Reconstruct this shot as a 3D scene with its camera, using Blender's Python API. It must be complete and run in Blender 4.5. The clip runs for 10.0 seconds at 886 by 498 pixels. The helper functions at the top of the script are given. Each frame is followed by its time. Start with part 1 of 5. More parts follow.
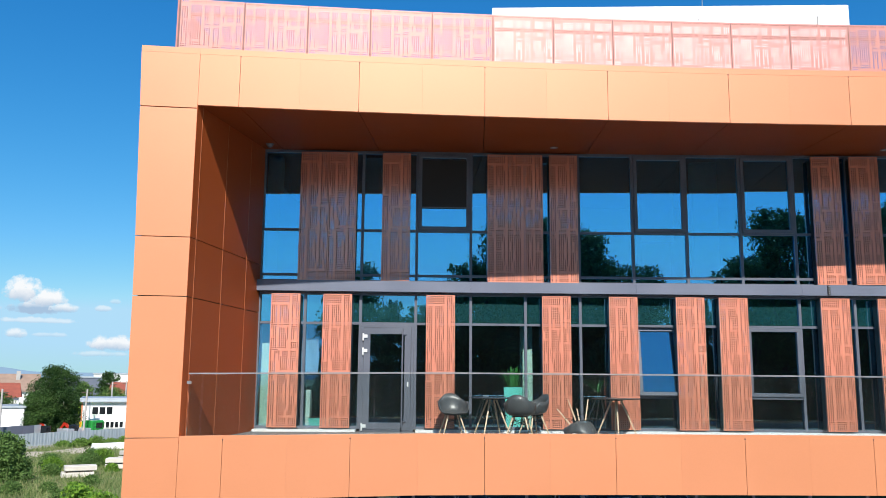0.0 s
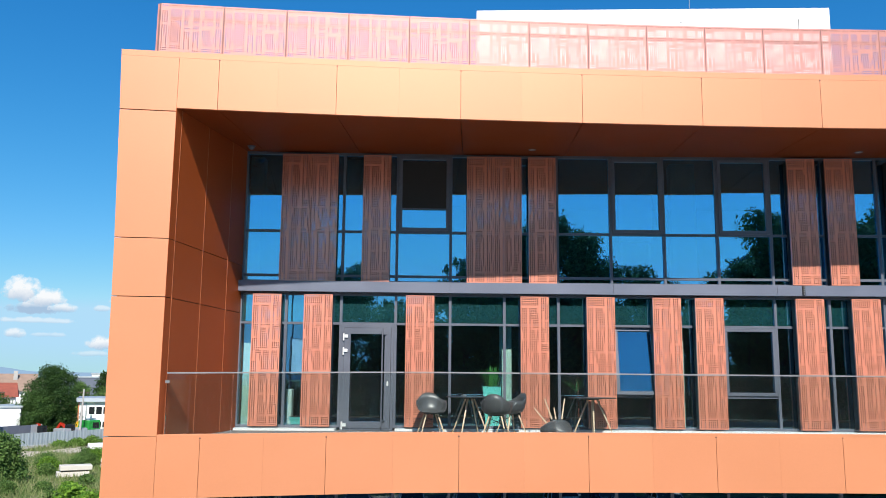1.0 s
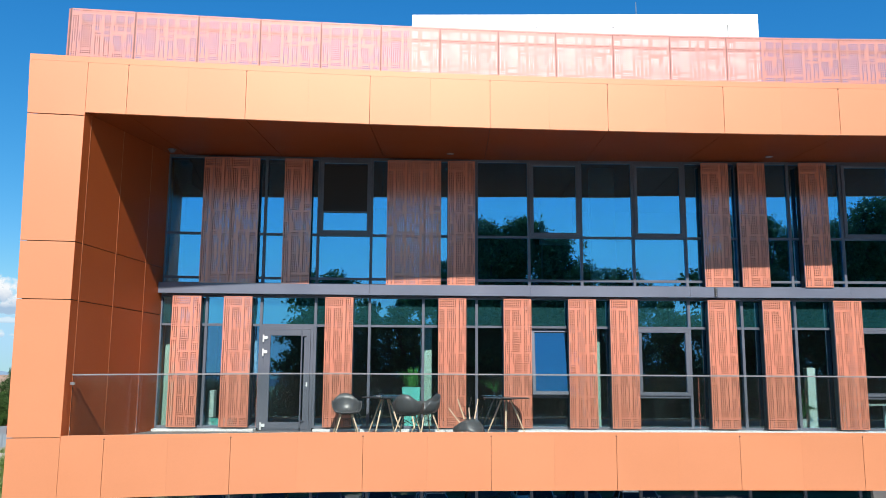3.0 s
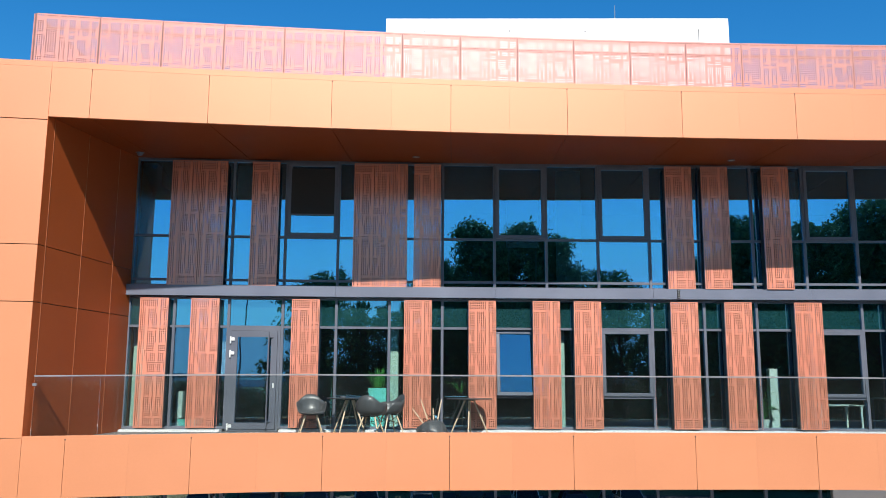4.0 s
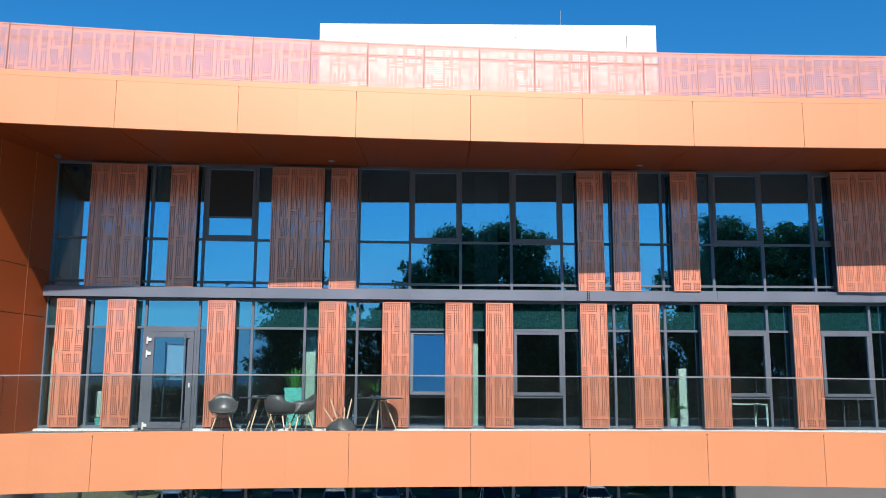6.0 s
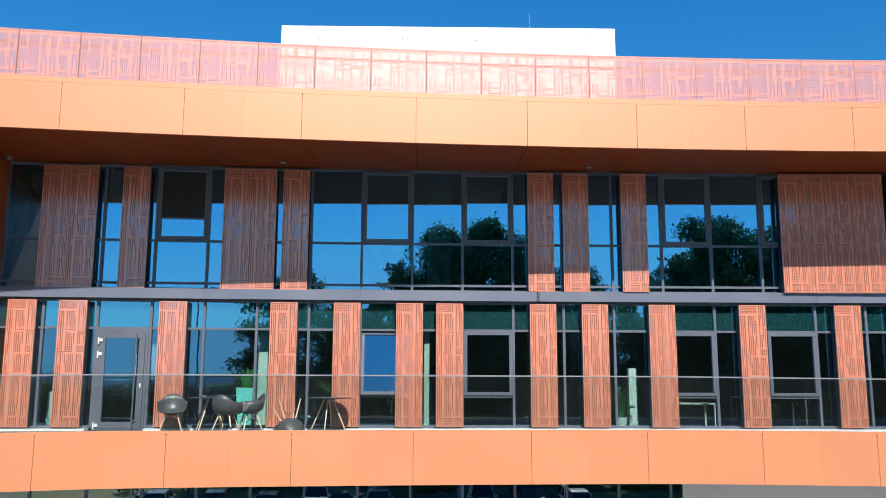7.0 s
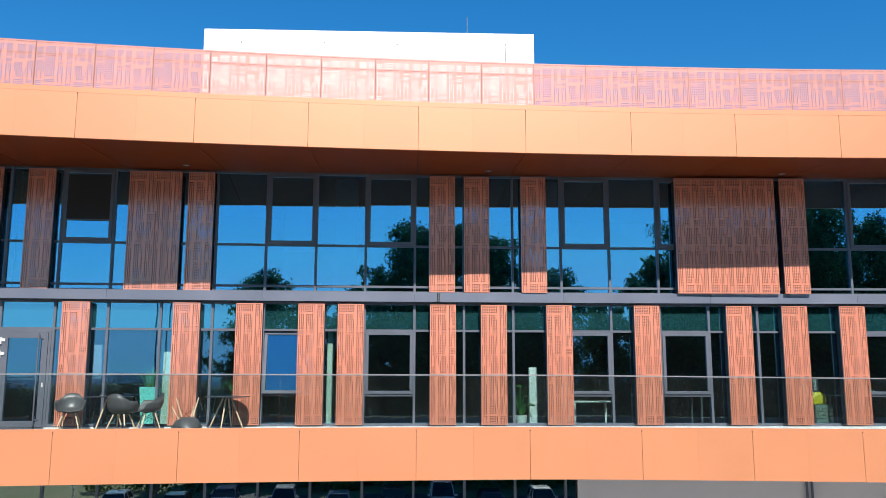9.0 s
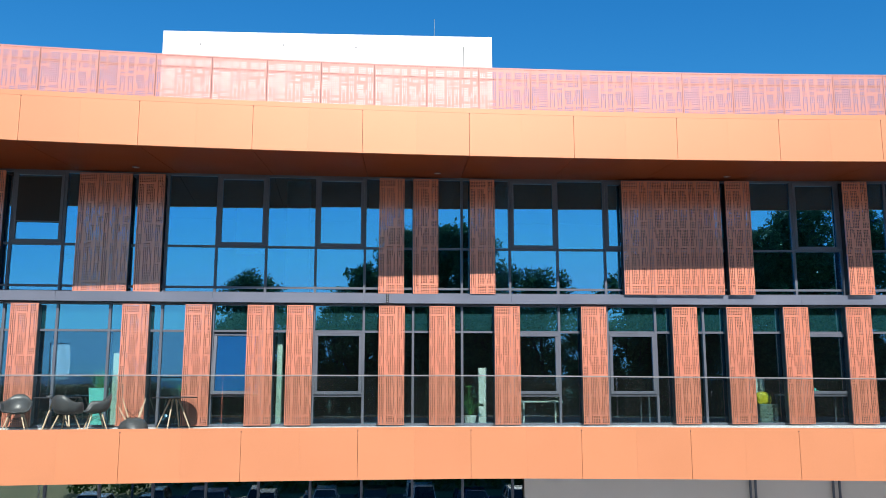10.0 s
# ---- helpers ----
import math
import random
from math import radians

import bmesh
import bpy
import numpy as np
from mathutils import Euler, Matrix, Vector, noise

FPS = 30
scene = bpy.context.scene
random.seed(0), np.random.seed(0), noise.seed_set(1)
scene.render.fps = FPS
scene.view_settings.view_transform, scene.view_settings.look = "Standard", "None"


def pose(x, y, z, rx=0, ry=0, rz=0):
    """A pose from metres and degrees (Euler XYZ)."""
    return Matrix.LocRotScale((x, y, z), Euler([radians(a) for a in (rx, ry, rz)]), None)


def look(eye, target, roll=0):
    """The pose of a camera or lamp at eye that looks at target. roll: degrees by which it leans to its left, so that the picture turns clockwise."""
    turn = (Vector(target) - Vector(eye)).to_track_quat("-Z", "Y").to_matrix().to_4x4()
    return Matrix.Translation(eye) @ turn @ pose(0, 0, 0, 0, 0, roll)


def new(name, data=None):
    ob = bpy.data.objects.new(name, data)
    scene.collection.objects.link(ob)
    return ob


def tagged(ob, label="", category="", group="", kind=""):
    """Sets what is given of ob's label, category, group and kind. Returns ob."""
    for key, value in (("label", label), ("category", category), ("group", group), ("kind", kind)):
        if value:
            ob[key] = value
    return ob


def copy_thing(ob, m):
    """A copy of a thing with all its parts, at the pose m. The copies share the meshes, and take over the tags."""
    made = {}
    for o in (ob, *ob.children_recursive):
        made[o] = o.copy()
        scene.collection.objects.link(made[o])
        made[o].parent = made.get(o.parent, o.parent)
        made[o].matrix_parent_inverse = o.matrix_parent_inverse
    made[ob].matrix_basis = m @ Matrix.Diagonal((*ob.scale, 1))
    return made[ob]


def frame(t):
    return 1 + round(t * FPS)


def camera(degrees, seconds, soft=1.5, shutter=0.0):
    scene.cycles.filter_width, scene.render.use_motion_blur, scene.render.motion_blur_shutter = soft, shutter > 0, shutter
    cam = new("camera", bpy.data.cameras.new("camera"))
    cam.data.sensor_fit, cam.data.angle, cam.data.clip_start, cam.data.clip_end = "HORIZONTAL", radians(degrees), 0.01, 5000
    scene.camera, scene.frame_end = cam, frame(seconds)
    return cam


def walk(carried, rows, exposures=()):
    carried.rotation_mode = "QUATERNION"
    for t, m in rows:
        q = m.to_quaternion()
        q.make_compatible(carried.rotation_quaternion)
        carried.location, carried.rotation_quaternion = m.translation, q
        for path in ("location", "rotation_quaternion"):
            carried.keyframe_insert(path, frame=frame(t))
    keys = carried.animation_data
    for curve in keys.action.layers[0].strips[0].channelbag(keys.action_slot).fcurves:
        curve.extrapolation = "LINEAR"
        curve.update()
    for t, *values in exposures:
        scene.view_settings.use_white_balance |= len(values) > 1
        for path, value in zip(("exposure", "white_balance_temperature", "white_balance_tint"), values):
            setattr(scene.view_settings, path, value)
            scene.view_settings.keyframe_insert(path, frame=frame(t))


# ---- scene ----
cam = camera(56.3, 10.0, 0.88)
PATH = [
    (0, (0.302, 0.325, 8.883), (0.225, 2.299, 9.191), 0.5),
    (0.5, (0.506, 0.235, 8.881), (0.43, 2.21, 9.19), 0.5),
    (1, (0.725, 0.135, 8.876), (0.65, 2.11, 9.184), 0.5),
    (1.5, (1.061, 0.046, 8.879), (0.986, 2.02, 9.188), 0.5),
    (2, (1.483, -0.01, 8.883), (1.41, 1.964, 9.191), 0.5),
    (2.5, (1.793, -0.032, 8.902), (1.743, 1.944, 9.209), 0.4),
    (4, (2.784, -0.264, 8.909), (2.758, 1.712, 9.219), 0.3),
    (4.5, (3.078, -0.379, 8.899), (3.062, 1.596, 9.21), 0.3),
    (5, (3.432, -0.482, 8.903), (3.423, 1.493, 9.214), 0.3),
    (5.5, (3.888, -0.562, 8.913), (3.888, 1.414, 9.223), 0.3),
    (7, (5.273, -0.805, 8.887), (5.303, 1.17, 9.2), 0.2),
    (7.5, (5.716, -0.902, 8.882), (5.758, 1.073, 9.196), 0.2),
    (8, (6.175, -1.017, 8.867), (6.225, 0.957, 9.182), 0.2),
    (8.5, (6.645, -1.129, 8.862), (6.707, 0.845, 9.177), 0.1),
    (9, (7.11, -1.245, 8.868), (7.184, 0.729, 9.181), 0.1),
    (9.5, (7.605, -1.361, 8.852), (7.692, 0.612, 9.167), 0.1),
    (10, (8.055, -1.466, 8.868), (8.154, 0.506, 9.182), 0.0),
]
walk(cam, [(t, look(eye, target, roll)) for t, eye, target, roll in PATH])

# ---- world, sun, exposure ----
SUN_EL, SUN_AZ = 41.0, 9.5          # height, and how far it stands towards +x from straight behind the walk
sun_way = Vector((math.sin(radians(SUN_AZ)) * math.cos(radians(SUN_EL)), -math.cos(radians(SUN_AZ)) * math.cos(radians(SUN_EL)), math.sin(radians(SUN_EL))))
world = bpy.data.worlds.new("sky")
scene.world = world
world.use_nodes = True
wt = world.node_tree
sky = wt.nodes.new("ShaderNodeTexSky")
sky.sky_type, sky.sun_disc = "NISHITA", False
sky.sun_elevation, sky.sun_rotation = radians(SUN_EL), radians(180 - SUN_AZ)
sky.air_density, sky.dust_density, sky.ozone_density = 1.0, 0.2, 3.0
bg = wt.nodes["Background"]
bg.inputs["Strength"].default_value = 1.0
# grade of a dry, deep blue summer sky: red falls off faster than blue
split, join = wt.nodes.new("ShaderNodeSeparateColor"), wt.nodes.new("ShaderNodeCombineColor")
wt.links.new(sky.outputs[0], split.inputs[0])
for k, (gain, gamma, top) in enumerate(((0.84, 1.885, 0.44), (0.74, 0.98, 0.82), (0.894, 0.70, 0.88))):
    scaled, power, most = (wt.nodes.new("ShaderNodeMath") for _ in range(3))
    scaled.operation, power.operation, most.operation = "MULTIPLY", "POWER", "MINIMUM"
    scaled.inputs[1].default_value = 0.109
    power.inputs[1].default_value = gamma
    most.inputs[1].default_value = top
    final = wt.nodes.new("ShaderNodeMath")
    final.operation = "MULTIPLY"
    final.inputs[1].default_value = gain
    wt.links.new(split.outputs[k], scaled.inputs[0])
    wt.links.new(scaled.outputs[0], power.inputs[0])
    wt.links.new(power.outputs[0], most.inputs[0])
    wt.links.new(most.outputs[0], final.inputs[0])
    wt.links.new(final.outputs[0], join.inputs[k])
wt.links.new(join.outputs[0], bg.inputs["Color"])
sun = new("sun", bpy.data.lights.new("sun", "SUN"))
sun.data.energy, sun.data.angle, sun.data.color = 5.9, radians(0.53), (1.0, 0.95, 0.89)
sun.matrix_world = look(sun_way * 60, (0, 0, 0))
scene.view_settings.exposure = 0.27


# ---- materials ----
def shader(name):
    m = bpy.data.materials.new(name)
    m.use_nodes = True
    nt = m.node_tree
    return m, nt, nt.nodes["Principled BSDF"]


def node(nt, kind, **values):
    n = nt.nodes.new(kind)
    for k, v in values.items():
        n.inputs[k].default_value = v
    return n


def surface(name, dark, light, rough=0.6, metal=0.0, scale=4.0, fine=60.0, bump=0.1, spec=0.5, vary=0.0, stretch=(1, 1, 1), rough_vary=0.1, coat=0.0):
    """Two scales of noise between two colours, with fine relief, and a shift from piece to piece."""
    m, nt, b = shader(name)
    tc = node(nt, "ShaderNodeTexCoord")
    mp = node(nt, "ShaderNodeMapping")
    mp.inputs["Scale"].default_value = stretch
    nt.links.new(tc.outputs["Object"], mp.inputs["Vector"])
    n1, n2 = node(nt, "ShaderNodeTexNoise", Scale=scale, Detail=6.0), node(nt, "ShaderNodeTexNoise", Scale=fine, Detail=4.0)
    for n in (n1, n2):
        nt.links.new(mp.outputs[0], n.inputs["Vector"])
    mix = node(nt, "ShaderNodeMath")
    mix.operation = "MULTIPLY_ADD"
    mix.inputs[1].default_value = 0.35
    nt.links.new(n2.outputs["Fac"], mix.inputs[0])
    sub = node(nt, "ShaderNodeMath")
    sub.operation = "MULTIPLY"
    sub.inputs[1].default_value = 0.65
    nt.links.new(n1.outputs["Fac"], sub.inputs[0])
    nt.links.new(sub.outputs[0], mix.inputs[2])
    ramp = node(nt, "ShaderNodeValToRGB")
    ramp.color_ramp.elements[0].position, ramp.color_ramp.elements[1].position = 0.3, 0.7
    ramp.color_ramp.elements[0].color, ramp.color_ramp.elements[1].color = (*dark, 1), (*light, 1)
    nt.links.new(mix.outputs[0], ramp.inputs["Fac"])
    colour = ramp.outputs["Color"]
    if vary:
        oi = node(nt, "ShaderNodeObjectInfo")
        mr = node(nt, "ShaderNodeMapRange")
        mr.inputs["To Min"].default_value, mr.inputs["To Max"].default_value = 1 - vary, 1 + vary
        nt.links.new(oi.outputs["Random"], mr.inputs["Value"])
        hs = node(nt, "ShaderNodeHueSaturation")
        nt.links.new(mr.outputs[0], hs.inputs["Value"])
        nt.links.new(colour, hs.inputs["Color"])
        colour = hs.outputs["Color"]
    nt.links.new(colour, b.inputs["Base Color"])
    rr = node(nt, "ShaderNodeMapRange")
    rr.inputs["To Min"].default_value, rr.inputs["To Max"].default_value = max(0.02, rough - rough_vary), min(1, rough + rough_vary)
    nt.links.new(n1.outputs["Fac"], rr.inputs["Value"])
    nt.links.new(rr.outputs[0], b.inputs["Roughness"])
    b.inputs["Metallic"].default_value = metal
    b.inputs["Specular IOR Level"].default_value = spec
    b.inputs["Coat Weight"].default_value = coat
    if bump:
        bp = node(nt, "ShaderNodeBump", Strength=bump, Distance=0.01)
        nt.links.new(n2.outputs["Fac"], bp.inputs["Height"])
        nt.links.new(bp.outputs[0], b.inputs["Normal"])
    return m


def glazing(name, tint, gloss, mirror, wave=0.0, dust=0.0):
    """A pane: a coated sheet that mirrors a share of the light and lets the rest through, tinted."""
    m, nt, b = shader(name)
    nt.nodes.remove(b)
    out = nt.nodes["Material Output"]
    tr = node(nt, "ShaderNodeBsdfTransparent", Color=(*tint, 1))
    gl = node(nt, "ShaderNodeBsdfGlossy", Color=(*gloss, 1), Roughness=0.0)
    fr = node(nt, "ShaderNodeFresnel", IOR=1.5)
    ad = node(nt, "ShaderNodeMath")
    ad.operation, ad.use_clamp = "ADD", True
    ad.inputs[1].default_value = mirror
    nt.links.new(fr.outputs[0], ad.inputs[0])
    mx = node(nt, "ShaderNodeMixShader")
    nt.links.new(ad.outputs[0], mx.inputs[0])
    nt.links.new(tr.outputs[0], mx.inputs[1])
    nt.links.new(gl.outputs[0], mx.inputs[2])
    nt.links.new(mx.outputs[0], out.inputs["Surface"])
    if dust:                                            # a thin film of dry dust that the sun lights
        film, over = node(nt, "ShaderNodeBsdfDiffuse", Color=(0.62, 0.63, 0.60, 1)), node(nt, "ShaderNodeMixShader")
        tc = node(nt, "ShaderNodeTexCoord")
        nz = node(nt, "ShaderNodeTexNoise", Scale=0.8, Detail=5.0)
        nt.links.new(tc.outputs["Object"], nz.inputs["Vector"])
        much = node(nt, "ShaderNodeMath")
        much.operation = "MULTIPLY"
        much.inputs[1].default_value = 2 * dust
        nt.links.new(nz.outputs["Fac"], much.inputs[0])
        nt.links.new(much.outputs[0], over.inputs[0])
        nt.links.new(mx.outputs[0], over.inputs[1])
        nt.links.new(film.outputs[0], over.inputs[2])
        nt.links.new(over.outputs[0], out.inputs["Surface"])
    if wave:
        tc = node(nt, "ShaderNodeTexCoord")
        nz = node(nt, "ShaderNodeTexNoise", Scale=0.9, Detail=1.0)
        nt.links.new(tc.outputs["Object"], nz.inputs["Vector"])
        bp = node(nt, "ShaderNodeBump", Strength=wave, Distance=0.02)
        nt.links.new(nz.outputs["Fac"], bp.inputs["Height"])
        nt.links.new(bp.outputs[0], gl.inputs["Normal"])
    return m


COPPER = surface("copper_panel", (0.53, 0.192, 0.076), (0.57, 0.208, 0.085), 0.50, 0.2, 0.7, 35, 0.02, 1.0, 0.03, rough_vary=0.03)
# The soffit's copper, darkened in its base colour to carry the shade there.
SOFFIT_SHADED = surface("soffit_shaded", (0.165, 0.034, 0.0075), (0.19, 0.040, 0.009), 0.5, 0.0, 0.6, 30, 0.02, 0.06, 0.05)
# Shaded copy of COPPER: the side wall's dimness is mixed into the colour.
COPPER_SHADED = surface("copper_panel_shaded", (0.34, 0.073, 0.017), (0.38, 0.084, 0.021), 0.5, 0.3, 0.7, 30, 0.02, 0.2, 0.04)
PERF = surface("perforated_copper", (0.585, 0.203, 0.124), (0.645, 0.23, 0.141), 0.45, 0.12, 1.2, 60, 0.03, 0.6, 0.05, coat=1.0)
PERF.node_tree.nodes["Principled BSDF"].inputs["Coat IOR"].default_value = 1.8
PERF.node_tree.nodes["Principled BSDF"].inputs["Coat Roughness"].default_value = 0.18
SCREEN = surface("roof_screen_copper", (0.46, 0.205, 0.172), (0.51, 0.23, 0.195), 0.45, 0.2, 1.0, 60, 0.03, 0.5, 0.05)
FRAME = surface("grey_aluminium", (0.10, 0.11, 0.138), (0.13, 0.142, 0.172), 0.42, 0.15, 2.0, 80, 0.03, 0.3)
BAND = surface("grey_band", (0.132, 0.148, 0.195), (0.162, 0.178, 0.228), 0.4, 0.3, 1.0, 50, 0.03, vary=0.04)
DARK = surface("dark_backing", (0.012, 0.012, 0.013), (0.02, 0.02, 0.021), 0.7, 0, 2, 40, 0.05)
STEEL = surface("brushed_steel", (0.5, 0.5, 0.5), (0.62, 0.62, 0.62), 0.3, 0.9, 6, 120, 0.03)
SILL = surface("pale_sill", (0.72, 0.72, 0.71), (0.80, 0.80, 0.79), 0.4, 0.3, 3, 60, 0.04)
WHITE = surface("white_render", (0.74, 0.73, 0.72), (0.82, 0.81, 0.80), 0.85, 0, 0.8, 50, 0.1)
DECK = surface("balcony_deck", (0.12, 0.118, 0.115), (0.18, 0.175, 0.17), 0.8, 0, 2, 60, 0.15)
CONCRETE = surface("concrete", (0.30, 0.29, 0.27), (0.45, 0.43, 0.40), 0.85, 0, 1.2, 25, 0.3)
PLASTER = surface("grey_plaster", (0.60, 0.55, 0.50), (0.67, 0.61, 0.56), 0.9, 0, 0.6, 60, 0.1)
# Near black: the gloom of the unlit rooms is put into this colour.
INNER_SHADED = surface("inner_wall_shaded", (0.025, 0.028, 0.03), (0.037, 0.04, 0.043), 0.8, 0, 0.7, 40, 0.05)
GREENBACK = surface("green_spandrel", (0.006, 0.090, 0.092), (0.008, 0.112, 0.115), 0.5, 0, 0.6, 30, 0.02)
GLASS = glazing("window_glass", (0.86, 1.0, 0.97), (0.205, 0.62, 1.0), 0.53, wave=0.08)
GLASS_MID = glazing("balcony_glass", (0.84, 1.0, 0.96), (0.255, 0.56, 0.84), 0.28, wave=0.10, dust=0.0009)
GLASS_TOP = glazing("spandrel_glass", (0.86, 1.0, 0.97), (0.21, 0.61, 0.88), 0.50, wave=0.10, dust=0.0009)
GLASS_LOW = glazing("ground_glass", (0.6, 0.7, 0.7), (0.6, 0.70, 0.72), 0.42)
RAILGLASS = glazing("rail_glass", (0.88, 0.92, 0.91), (1, 1, 1), -0.005, dust=0.004)


# ---- mesh helpers ----
def mesh_object(name, bm, mat, parent=None, label="", smooth=False):
    me = bpy.data.meshes.new(name)
    if smooth:
        for f in bm.faces:
            f.smooth = True
    bm.to_mesh(me)
    bm.free()
    for k in (mat if isinstance(mat, (list, tuple)) else [mat]):
        me.materials.append(k)
    ob = new(name, me)
    ob.parent = parent
    if label:
        ob["label"] = label
    return ob


def part(name, bm, mat, parent, label="", smooth=False):
    return mesh_object(name, bm, mat, parent, label, smooth)


def thing(name, m, label, category, group="", kind=""):
    ob = new(name)
    ob.matrix_basis = m
    return tagged(ob, label, category, group, kind)


def hexa(bm, lo, hi):
    """A prism from four low corners to four high corners, both counter-clockwise from above."""
    a = [bm.verts.new(p) for p in lo]
    b = [bm.verts.new(p) for p in hi]
    n = len(a)
    bm.faces.new(a[::-1])
    bm.faces.new(b)
    for i in range(n):
        bm.faces.new((a[i], a[(i + 1) % n], b[(i + 1) % n], b[i]))
    return bm


def box(bm, x0, x1, y0, y1, z0, z1, bevel=0.0):
    mine = bmesh.new()
    hexa(mine, [(x0, y0, z0), (x1, y0, z0), (x1, y1, z0), (x0, y1, z0)], [(x0, y0, z1), (x1, y0, z1), (x1, y1, z1), (x0, y1, z1)])
    if bevel:
        bmesh.ops.bevel(mine, geom=mine.edges[:], offset=bevel, segments=1, affect="EDGES")
    merge(bm, mine)
    return bm


def merge(bm, other, m=None):
    if m is not None:
        bmesh.ops.transform(other, matrix=m, verts=other.verts)
    me = bpy.data.meshes.new("scrap")
    other.to_mesh(me)
    other.free()
    bm.from_mesh(me)
    bpy.data.meshes.remove(me)
    return bm


def boxed(x0, x1, y0, y1, z0, z1, bevel=0.0):
    return box(bmesh.new(), x0, x1, y0, y1, z0, z1, bevel)


def rod(bm, a, b, r0, r1=None, sides=8):
    a, b = Vector(a), Vector(b)
    r1 = r0 if r1 is None else r1
    q = (b - a).to_track_quat("Z", "Y")
    lo, hi = [], []
    for i in range(sides):
        w = 2 * math.pi * i / sides
        d = Vector((math.cos(w), math.sin(w), 0))
        lo.append(a + q @ (d * r0))
        hi.append(b + q @ (d * r1))
    return hexa(bm, lo, hi)


# ---- plan of the building: two shallow hollow curves ----
Z_FLOOR = 7.78
X_LEFT, X_RIGHT = -5.33, 34.0


def y_front(x):
    return 15.49 - 0.0042 * (x - 14.2) ** 2


def y_panel(x):
    return 17.93 - 0.0027 * (x - 11.0) ** 2


def y_glass(x):
    return y_panel(x) + 0.25


def strip(bm, fn, xs, back0, back1, z0, z1):
    """A bar that follows a curve in plan."""
    for a, b in zip(xs[:-1], xs[1:]):
        lo = [(a, fn(a) + back0, z0), (b, fn(b) + back0, z0), (b, fn(b) + back1, z0), (a, fn(a) + back1, z0)]
        hexa(bm, lo, [(p[0], p[1], z1) for p in lo])
    return bm


def steps(a, b, n):
    return [a + (b - a) * i / n for i in range(n + 1)]


def along(fn, x):
    """A frame on a curve: x along it, y into the building."""
    s = (fn(x + 0.01) - fn(x - 0.01)) / 0.02
    return pose(x, fn(x), 0, 0, 0, math.degrees(math.atan(s)))

# ---- ground ----
GRASS = surface("rough_grass", (0.06, 0.10, 0.025), (0.26, 0.23, 0.11), 0.95, 0, 0.25, 9, 0.6)
ASPHALT = surface("asphalt", (0.045, 0.045, 0.047), (0.065, 0.064, 0.063), 0.9, 0, 0.8, 60, 0.4)
bm = bmesh.new()
bmesh.ops.create_grid(bm, x_segments=60, y_segments=60, size=3200)
tagged(mesh_object("ground", bm, GRASS), "dry scrubby grass and weeds on open ground", "ground", kind="structure")
tagged(mesh_object("road", boxed(-60, 60, -29, -14, -0.3, 0.03), ASPHALT), "dark asphalt car park strip", "road", kind="structure")

# Out of view; laid pale and wide to bounce sunlight onto panels and soffit.
tagged(mesh_object("pavement", boxed(-8, 46, -12, 19, -0.2, 0.04), surface("paving", (0.38, 0.385, 0.39), (0.48, 0.48, 0.485), 0.85, 0, 1.0, 30, 0.2)), "unseen pale concrete ground added to bounce light up at the building", "pavement", kind="structure")

# ---- shell ----
def structure(name, bm, mat, label, category="wall"):
    return tagged(mesh_object(name, bm, mat), label, category, kind="structure")


XS = steps(X_LEFT, X_RIGHT, 34)
GROUND_END = 10.93
XG = steps(-4.3, X_RIGHT, 32)
structure("floor", strip(bmesh.new(), y_front, XS, 0.06, 9.0, 7.0, Z_FLOOR), DECK, "grey balcony and office floor slab", "floor")
structure("ceiling", strip(bmesh.new(), y_front, XS, 0.06, 9.0, 13.78, 14.25), INNER_SHADED, "plain upper ceiling slab behind copper panels", "ceiling")
structure("ceiling_lower", strip(bmesh.new(), y_glass, XG, 0.10, 6.0, 10.66, 10.88), INNER_SHADED, "plain slab between the two office storeys", "ceiling")
structure("wall_north", strip(bmesh.new(), y_glass, steps(-4.715, X_RIGHT, 32), 6.0, 6.3, 0.0, 14.25), INNER_SHADED, "inner back wall of the offices, darkened for the unlit rooms")
structure("wall_west", boxed(-5.2, -4.72, 14.1, 24.0, 0.0, 14.25), PLASTER, "outer end wall of the building")
structure("wall_east", boxed(X_RIGHT, X_RIGHT + 0.3, 13.0, 24.0, 0.0, 14.25), PLASTER, "far end wall of the building")
structure("roof", boxed(X_LEFT + 0.2, X_RIGHT, 20.0, 40.0, 13.9, 14.25), CONCRETE, "flat grey roof deck", "roof")
structure("wall_ground_right", strip(bmesh.new(), y_glass, steps(GROUND_END, X_RIGHT, 16), 0.0, 0.3, 0.0, 6.95), PLASTER, "plain grey plastered wall under the balcony")

# ---- copper cladding: fascias, post, soffit, reveal ----
def cladding(name, label):
    ob = thing(name, Matrix(), label, "cladding", kind="structure")
    return ob


def curved_panel(bm, fn, a, b, out, back, z0, z1, gap=0.006):
    a, b = a + gap, b - gap
    lo = [(a, fn(a) + out, z0), (b, fn(b) + out, z0), (b, fn(b) + back, z0), (a, fn(a) + back, z0)]
    mine = bmesh.new()
    hexa(mine, lo, [(p[0], p[1], z1) for p in lo])
    bmesh.ops.bevel(mine, geom=mine.edges[:], offset=0.0004, segments=1, affect="EDGES")
    return merge(bm, mine)


JOINTS = [-3.84] + [-1.772 + 2.2465 * i for i in range(17)]
cells = [(X_LEFT, -4.53), (-4.53, JOINTS[0])]
for a, b in zip(JOINTS[:-1], JOINTS[1:]):
    cells += [(a, (a + b) / 2), ((a + b) / 2, b)]
upper = cladding("fascia_upper", "orange copper-coloured metal fascia panels under the roof edge")
